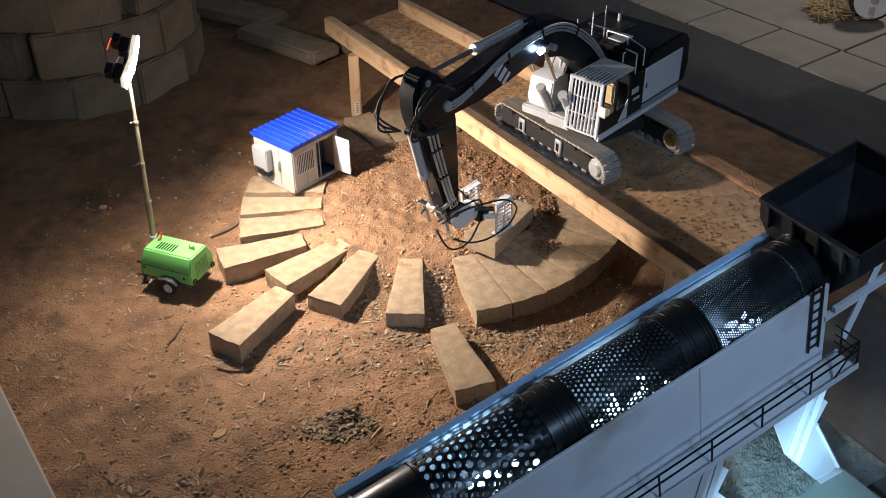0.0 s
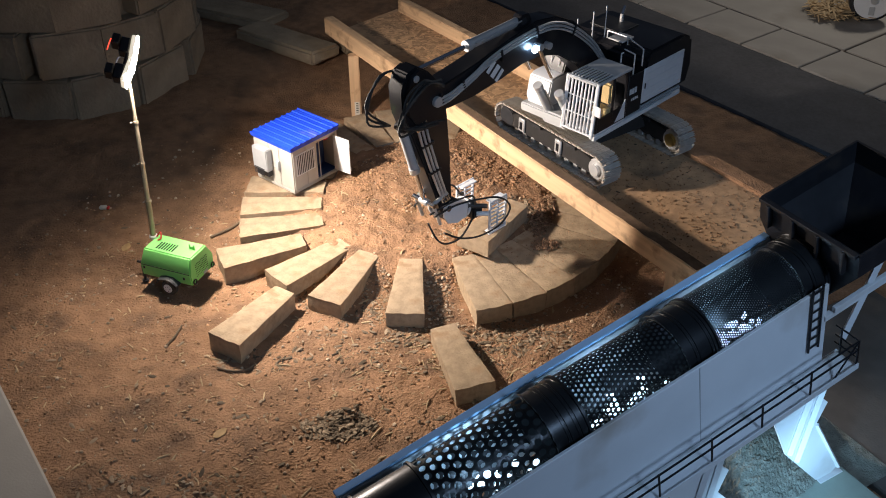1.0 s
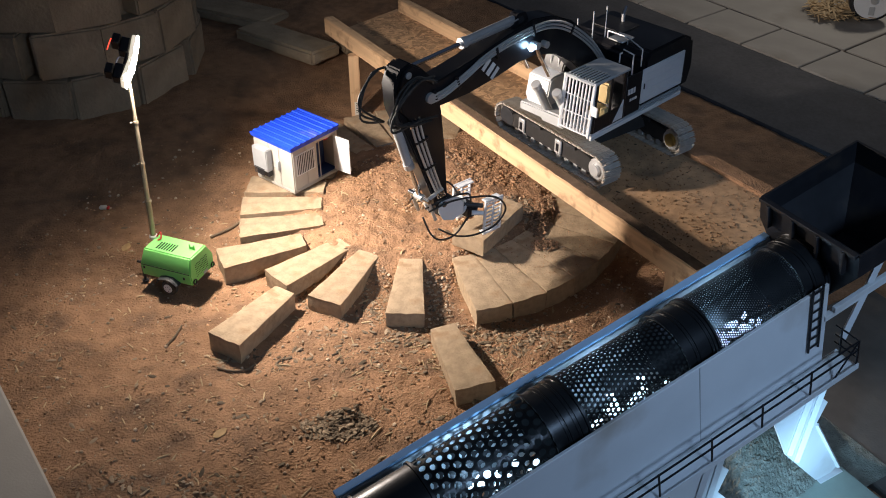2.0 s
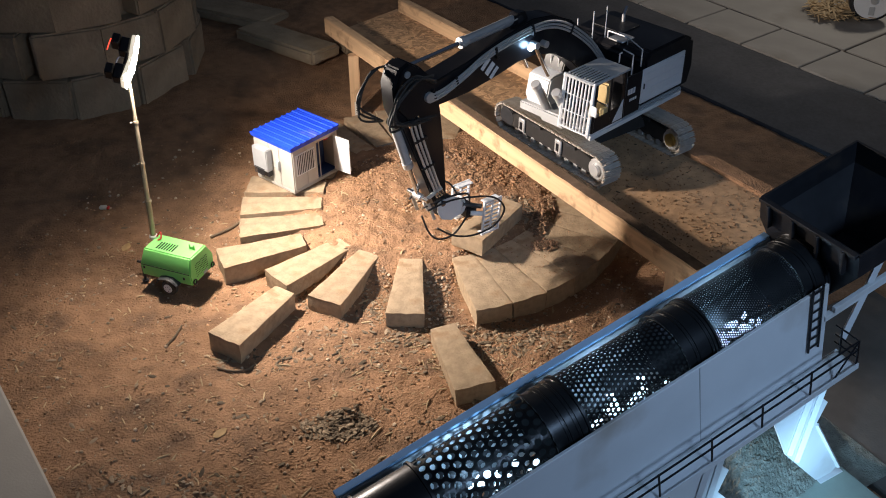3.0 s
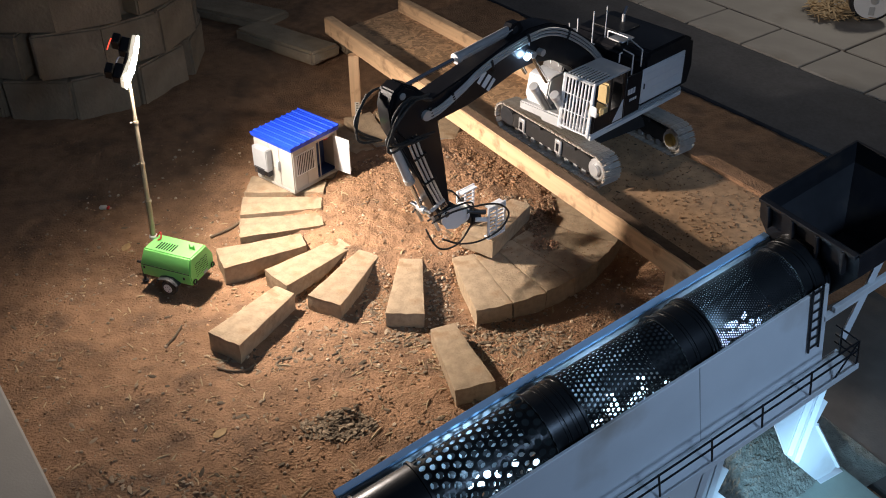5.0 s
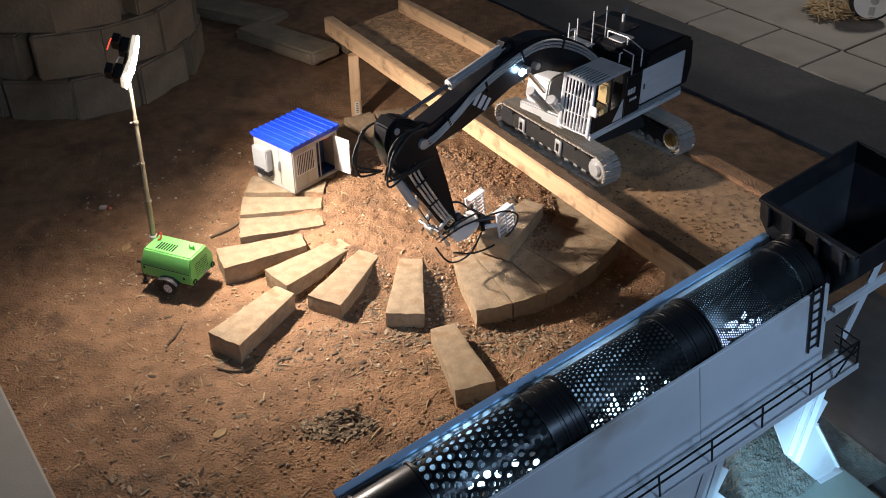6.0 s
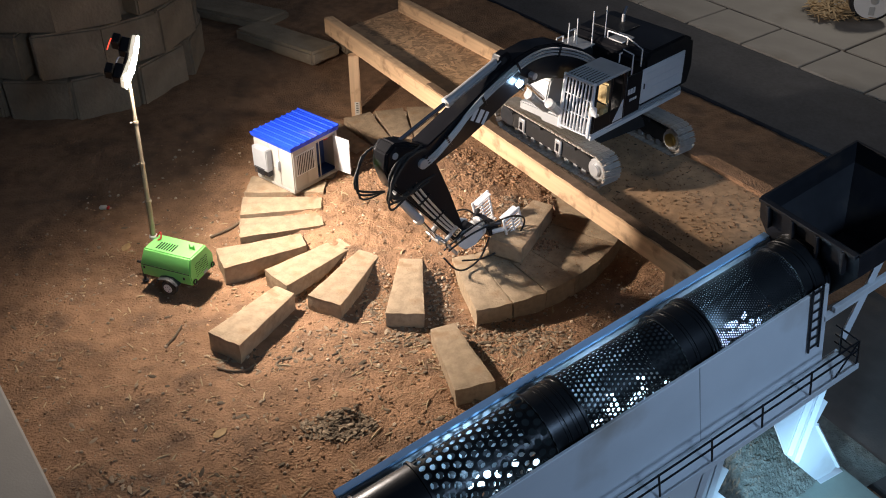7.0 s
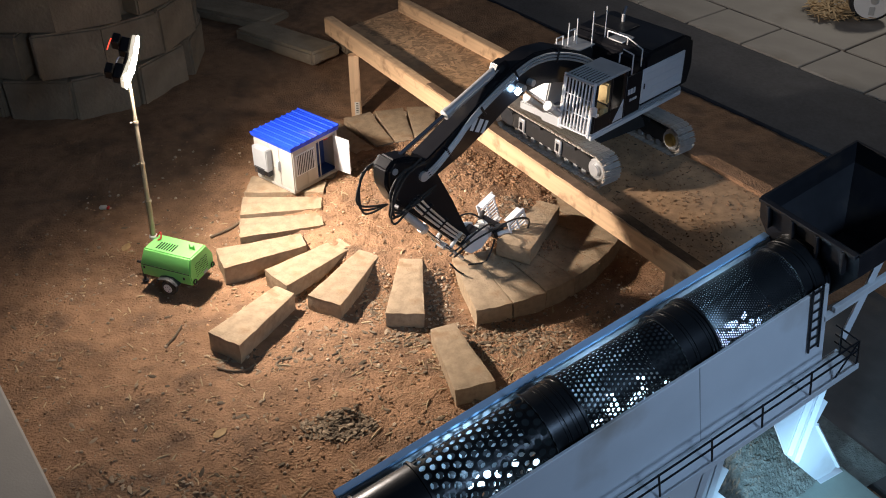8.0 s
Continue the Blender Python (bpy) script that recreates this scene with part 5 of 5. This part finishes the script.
    part("tool_box", prism([(0.12, 0.158), (0.200, 0.158), (0.212, 0.186), (0.198, 0.250), (0.180, 0.258), (0.12, 0.258)], -0.132, -0.046, bevel=0.004), M_WHITE, h, "white tool box with steps")
    part("console_lid", box((0.118, 0.088, 0.004), (0.060, -0.085, 0.311), 0.001), M_GREY, h)
    # cab
    cabin = part("cab", box((0.150, 0.100, 0.012), (0.168, 0.103, 0.162), 0.002), M_WHITE, h, "black cab with white front guard")
    post = bmesh.new()
    for x, y, r in ((0.238, 0.150, 0.006), (0.238, 0.056, 0.006), (0.160, 0.150, 0.004), (0.096, 0.150, 0.006), (0.096, 0.056, 0.006)):
        top = x - (0.010 if x > 0.2 else 0)
        post = rod((x, y, 0.165), (top, y, 0.316), r, bm=post, segs=8)
    post = box((0.004, 0.10, 0.15), (0.093, 0.103, 0.24), bm=post)
    post = box((0.144, 0.003, 0.045), (0.166, 0.152, 0.186), bm=post)
    part("cab_frame", post, M_BLACK, h, "black cab frame", None, False)
    part("cab_wedge", prism([(0.093, 0.168), (0.145, 0.168), (0.095, 0.235)], 0.1525, 0.1545), M_WHITE, h, "", None, False)
    roof = part("cab_roof", box((0.165, 0.112, 0.008), (0.168, 0.103, 0.320), 0.002), M_GREY, h, "grey guarded cab roof")
    for k in range(9):
        part("roof_bar", box((0.070, 0.0035, 0.005), (0.205, 0.058 + 0.0112 * k, 0.3265), 0.0006), M_GREY, roof, "", None, False)
    part("roof_gap", box((0.066, 0.096, 0.0012), (0.205, 0.103, 0.3245)), M_BLACK, roof, "", None, False)
    guard = None
    for f in (0.0, 1.0):
        guard = rod((0.262 - 0.016 * f, 0.050, 0.166 + 0.156 * f), (0.262 - 0.016 * f, 0.156, 0.166 + 0.156 * f), 0.003, bm=guard, segs=6)
    for y in (0.049, 0.157):
        guard = rod((0.262, y, 0.160), (0.246, y, 0.326), 0.0045, bm=guard, segs=8)
    part("guard_frame", guard, M_WHITE, h, "white front guard frame")
    bar = mesh_from(rod((0.262, 0, 0.166), (0.246, 0, 0.322), 0.0026, segs=6), "guard_bar", M_WHITE, True)
    for k in range(9):
        part("guard_bar", bar, M_WHITE, h, "", pose(0, 0.054 + 0.0122 * k, 0))
    for f in (0.33, 0.66):
        part("guard_cross_bar", rod((0.261 - 0.016 * f, 0.050, 0.166 + 0.156 * f), (0.261 - 0.016 * f, 0.156, 0.166 + 0.156 * f), 0.0018, segs=6), M_WHITE, h)
    part("seat", box((0.045, 0.045, 0.016), (0.155, 0.103, 0.20), 0.005, segs=2), M_SEAT, h, "tan operator seat")
    part("seat_back", box((0.014, 0.044, 0.066), (0.130, 0.103, 0.242), 0.006, segs=2), M_SEAT, h)
    part("control_box", box((0.022, 0.020, 0.05), (0.205, 0.07, 0.20), 0.003), M_DARK, h)
    part("control_box", box((0.022, 0.018, 0.04), (0.17, 0.138, 0.20), 0.003), M_SEAT, h)
    mir = part("mirror", box((0.004, 0.022, 0.032), (0.262, 0.172, 0.250), 0.002), M_WHITE, h, "white mirror housing")
    part("mirror_arm", rod((0.24, 0.155, 0.268), (0.262, 0.172, 0.258), 0.0018, segs=6), M_CHROME, mir)

    # boom
    up = [(-0.035, 0.015), (0.03, 0.075), (0.14, 0.145), (0.25, 0.192), (0.34, 0.206), (0.42, 0.196), (0.52, 0.150), (0.64, 0.088), (0.74, 0.044), (0.800, 0.024)]
    dn = [(0.805, -0.022), (0.74, -0.032), (0.62, 0.000), (0.52, 0.040), (0.44, 0.078), (0.37, 0.096), (0.29, 0.096), (0.20, 0.068), (0.09, 0.008), (0.0, -0.035)]
    bo = part("boom", prism(up + dn, -0.030, 0.030, bevel=0.003), M_BLACK, t, "glossy black gooseneck boom")
    mark_logo(bo, pose(0.556, 0.0308, 0.064, 0, 30, 180) @ pose(0, 0, 0, 0, 0, 0), 0.72)
    for k, off in enumerate((0.0, 0.009, 0.018)):
        pts = [(0.02, 0.036, 0.050 - off), (0.13, 0.036, 0.128 - off), (0.25, 0.036, 0.178 - off), (0.34, 0.036, 0.192 - off), (0.42, 0.036, 0.178 - off), (0.52, 0.036, 0.141 - off), (0.60, 0.036, 0.100 - off), (0.65, 0.038, 0.066 - off), (0.72, 0.038, 0.022 - off), (0.77, 0.040, 0.006 - off)]
        part("hydraulic_line", tube(pts, 0.0034, segs=8), M_STEEL, bo, "bright steel hydraulic line")
    for k, (x, z) in enumerate(((0.25, 0.17), (0.42, 0.168), (0.55, 0.108), (0.68, 0.034), (0.755, 0.004))):
        part("line_clamp", box((0.008, 0.012, 0.036), (x, 0.035, z), 0.001, m=Euler((0, radians(30 if x > 0.4 else -10), 0)).to_matrix().to_4x4()), M_BLACK, bo)
    part("cylinder_lug", prism([(0.415, 0.185), (0.495, 0.150), (0.470, 0.206), (0.440, 0.212)], -0.014, 0.014, bevel=0.002), M_BLACK, bo)
    wl = part("work_lamp", rod((0.405, 0.034, 0.128), (0.405, 0.050, 0.128), 0.009, segs=16), M_STEEL, bo, "lit round work lamp")
    part("lamp_face", rod((0.414, 0.043, 0.124), (0.425, 0.0435, 0.118), 0.008, segs=16), M_LEDB, wl)
    wl2 = part("work_lamp", rod((0.365, 0.034, 0.130), (0.365, 0.052, 0.130), 0.010, segs=16), M_STEEL, bo, "round steel pin and lamp")
    for x, z in ((0.0, 0.0), (0.772, 0.0)):
        part("pin", rod((x, -0.040, z), (x, 0.040, z), 0.012, segs=16, bevel=0.001), M_STEEL, bo)

    # stick
    so = [(-0.112, 0.045), (-0.104, 0.078), (-0.066, 0.102), (0.00, 0.104), (0.06, 0.084), (0.20, 0.040), (0.325, 0.004), (0.354, -0.004), (0.358, -0.034), (0.330, -0.046), (0.18, -0.050), (0.06, -0.048), (-0.03, -0.034), (-0.085, 0.010)]
    st = part("stick", prism(so, -0.024, 0.024, bevel=0.004), M_BLACK, t, "glossy black stick")
    for s in (-1, 1):
        part("stick_cheek", prism([(-0.106, 0.048), (-0.098, 0.074), (-0.06, 0.094), (0.0, 0.094), (0.05, 0.06), (0.03, -0.03), (-0.03, -0.024), (-0.08, 0.02)], s * 0.0255, s * 0.034, bevel=0.001), M_BLACK, st)
    for k in range(3):
        pts = [(0.045, 0.030, 0.066 - 0.014 * k), (0.10, 0.031, 0.056 - 0.013 * k), (0.22, 0.031, 0.024 - 0.011 * k), (0.30, 0.031, -0.002 - 0.009 * k)]
        part("hydraulic_line", tube(pts, 0.0036), M_STEEL, st, "bright steel hydraulic line")
        part("line_fitting", rod((0.036, 0.030, 0.068 - 0.014 * k), (0.060, 0.030, 0.064 - 0.014 * k), 0.0056, segs=10), M_CHROME, st)
        part("line_fitting", rod((0.292, 0.031, 0.000 - 0.009 * k), (0.312, 0.031, -0.006 - 0.009 * k), 0.0052, segs=10), M_CHROME, st)
    for x in (0.11, 0.20):
        part("line_clamp", box((0.008, 0.010, 0.044), (x, 0.030, 0.058 - 0.20 * x), 0.001), M_BLACK, st)
    # slack hoses round the elbow
    r = random.Random(8)
    for k in range(5):
        w = 0.034 + 0.006 * (k % 3)
        pts = [(-0.03 - 0.006 * k, w, -0.02), (-0.085 + 0.004 * k, w + 0.014, 0.05), (-0.060 + 0.010 * k, w + 0.014, 0.105 + 0.006 * k), (-0.01 + 0.010 * k, w + 0.010, 0.122 + 0.005 * k), (0.045, w, 0.09 - 0.012 * k), (0.060, w - 0.002, 0.03 - 0.012 * k)]
        part("hose", tube([(x, y + r.uniform(-0.004, 0.004), z) for x, y, z in pts], 0.0030), M_RUBBER, st, "black rubber hose")
    for k in range(3):
        pts = [(-0.06, -0.034 - 0.004 * k, 0.0), (-0.09, -0.044, 0.09 + 0.01 * k), (-0.03 + 0.02 * k, -0.040, 0.168), (0.05, -0.034, 0.10)]
        part("hose", tube(pts, 0.0030), M_RUBBER, st, "black rubber hose")
    part("pin", rod((0, -0.041, 0), (0, 0.043, 0), 0.014, segs=18, bevel=0.001), M_STEEL, st)
    part("pin", rod((-0.088, -0.038, 0.062), (-0.088, 0.038, 0.062), 0.009, segs=16, bevel=0.001), M_STEEL, st)
    part("tip_pin", rod((L_STICK - 0.008, -0.036, -0.022), (L_STICK - 0.008, 0.036, -0.022), 0.009, segs=16, bevel=0.001), M_CHROME, st)
    # bucket linkage
    for s in (-1, 1):
        part("rocker_link", rod((0.300, s * 0.030, 0.036), (0.290, s * 0.030, -0.022), 0.0055, segs=8), M_STEEL, st, "bright steel rocker link")
        part("tie_link", rod((0.300, s * 0.034, 0.036), (0.372, s * 0.034, 0.016), 0.0050, segs=8), M_STEEL, st)
    part("link_pin", rod((0.300, -0.040, 0.036), (0.300, 0.040, 0.036), 0.007, segs=12), M_CHROME, st)

    # grab
    to = part("grab", box((0.070, 0.046, 0.036), (0.050, 0, 0.014), 0.004, segs=2), M_BLACK, t, "white hydraulic sorting grab")
    for s in (-1, 1):
        part("coupler_plate", prism([(0.004, -0.014), (0.032, -0.026), (0.070, -0.016), (0.098, 0.010), (0.096, 0.044), (0.060, 0.054), (0.022, 0.040), (0.004, 0.012)], s * 0.026, s * 0.033, bevel=0.0015), M_WHITE, to, "white coupler cheek plate")
    part("rotator", rod((0.084, 0, 0.026), (0.108, 0, 0.036), 0.024, segs=28, bevel=0.002), M_STEEL, to, "bright steel rotator")
    part("rotator_plate", rod((0.108, 0, 0.036), (0.114, 0, 0.038), 0.030, segs=32, bevel=0.001), M_WHITE, to)
    part("grab_body", box((0.040, 0.080, 0.034), (0.134, 0, 0.050), 0.004, segs=2), M_BLACK, to)
    for s in (-1, 1):
        part("grab_cylinder", rod((0.112, s * 0.020, 0.026), (0.160, s * 0.048, 0.036), 0.007, segs=12), M_DARK, to)
        part("shell_arm", rod((0.125, s * 0.040, 0.050), (0.160, s * 0.060, 0.055), 0.007, segs=8), M_WHITE, to)
        y = s * 0.064
        sh = box((0.070, 0.006, 0.006), (0.189, y, 0.018), 0.001)
        sh = box((0.070, 0.006, 0.006), (0.189, y, 0.120), 0.001, bm=sh)
        for x in (0.156, 0.222):
            sh = box((0.006, 0.007, 0.108), (x, y, 0.069), 0.001, bm=sh)
        shell = part("grab_shell", sh, M_WHITE, to, "white slatted grab shell", None, False)
        part("shell_post", box((0.005, 0.005, 0.100), (0.189, y, 0.069), 0.0008), M_WHITE, shell, "", None, False)
        for k in range(7):
            part("shell_slat", box((0.064, 0.004, 0.0046), (0.189, y - s * 0.003, 0.030 + 0.013 * k), 0.0008), M_WHITE, shell, "", None, False)
        for z in (0.018, 0.120):
            part("shell_lip", box((0.060, 0.018, 0.004), (0.189, y - s * 0.011, z), 0.0008), M_WHITE, shell, "", None, False)
    for k, pts in enumerate(([(-0.04, 0.036, -0.01), (0.02, 0.060, -0.032), (0.09, 0.080, -0.030), (0.165, 0.090, -0.008), (0.215, 0.088, 0.045), (0.190, 0.078, 0.095), (0.12, 0.066, 0.108), (0.05, 0.056, 0.090), (-0.01, 0.046, 0.050)],
                             [(-0.05, 0.030, -0.02), (0.02, 0.046, -0.036), (0.10, 0.046, -0.022), (0.130, 0.030, 0.03)],
                             [(-0.06, 0.034, 0.00), (-0.045, 0.052, 0.05), (-0.01, 0.056, 0.080), (0.05, 0.054, 0.086), (0.11, 0.040, 0.06)],
                             [(-0.05, -0.030, -0.02), (0.03, -0.040, -0.045), (0.10, -0.030, -0.025), (0.130, -0.010, 0.03)])):
        part("hose", tube(pts, 0.0028), M_RUBBER, to, "black rubber hose")

    # cylinders: barrel and rod move as pieces of their own
    cyl = {}
    for key, r, bl, rl in (("stick", 0.0130, 0.210, 0.250), ("bucket", 0.0125, 0.150, 0.150), ("boom-1", 0.0125, 0.130, 0.13), ("boom1", 0.0125, 0.130, 0.13)):
        b = part("cylinder_barrel", rod((-0.006, 0, 0), (bl, 0, 0), r, segs=20, bevel=0.002), M_GREY if key != "stick" else M_STEEL, t, "grey hydraulic cylinder barrel")
        part("barrel_gland", rod((bl - 0.014, 0, 0), (bl + 0.004, 0, 0), r + 0.002, segs=20, bevel=0.001), M_STEEL, b)
        part("barrel_eye", rod((0, -0.015, 0), (0, 0.015, 0), 0.011, segs=16), M_DARK, b)
        part("feed_line", tube([(0.012, r + 0.002, 0.006), (0.05, r + 0.004, 0.006), (bl - 0.02, r + 0.003, 0.006)], 0.0022, segs=6), M_STEEL, b)
        q = part("cylinder_rod", rod((-rl, 0, 0), (0.004, 0, 0), r * 0.48, segs=16), M_CHROME, t, "chromed piston rod")
        part("rod_eye", rod((0, -0.014, 0), (0, 0.014, 0), 0.010, segs=16), M_STEEL, q)
        cyl[key] = (b, q)
    return dict(root=t, house=h, boom=bo, stick=st, grab=to, cyl=cyl)


EXCAVATOR = make_excavator()
held_mesh = PAVER_MESHES[3].copy()
for v in held_mesh.vertices:
    v.co.z = max(v.co.z, 0.0)
held = tagged(part("held_paver", held_mesh, M_PAVER), "tan wedge-shaped concrete paver clamped in the grab", "paver", "paver ring")


def held_pose(t):
    """The clamped paver slides over the heap with the swing, then is drawn in and laid down."""
    q = (228.05 - glide(t, YAW)) / 4.6
    s = (15.31 - glide(t, BOOM)) / 16.32
    a = Vector((0.107, 2.467, 0.105)) + Vector((-0.035, 0.012, 0.0)) * q + Vector((0.136, -0.036, -0.014)) * max(s, 0)
    b = Vector((0.259, 2.687, 0.088)) + Vector((-0.034, 0.011, 0.0)) * q + Vector((0.116, -0.014, 0.004)) * max(s, 0)
    d = b - a
    pitch = math.degrees(math.atan2(d.z, math.hypot(d.x, d.y)))
    yaw = math.degrees(math.atan2(-d.x, d.y))
    c = (a + b) / 2
    return Matrix.Translation(c) @ pose(0, 0, 0, 0, 0, yaw) @ pose(0, 0, 0, pitch) @ Matrix.Translation((0, 0, -0.028))


def motions():
    rows = [k / 10 for k in range(81)]
    arms = {t: arm(t) for t in rows}
    for k, name in enumerate(("house", "boom", "stick", "grab")):
        walk(EXCAVATOR[name], [(t, arms[t][k]) for t in rows])
    for key, (barrel, piston) in EXCAVATOR["cyl"].items():
        ends = {t: pins(t)[key] for t in rows}
        walk(barrel, [(t, between(*ends[t])) for t in rows])
        back = {}
        for t in rows:
            m = between(*ends[t])
            m.translation = ends[t][1]
            back[t] = m
        walk(piston, [(t, back[t]) for t in rows])
    walk(held, [(t, held_pose(t)) for t in rows])


motions()
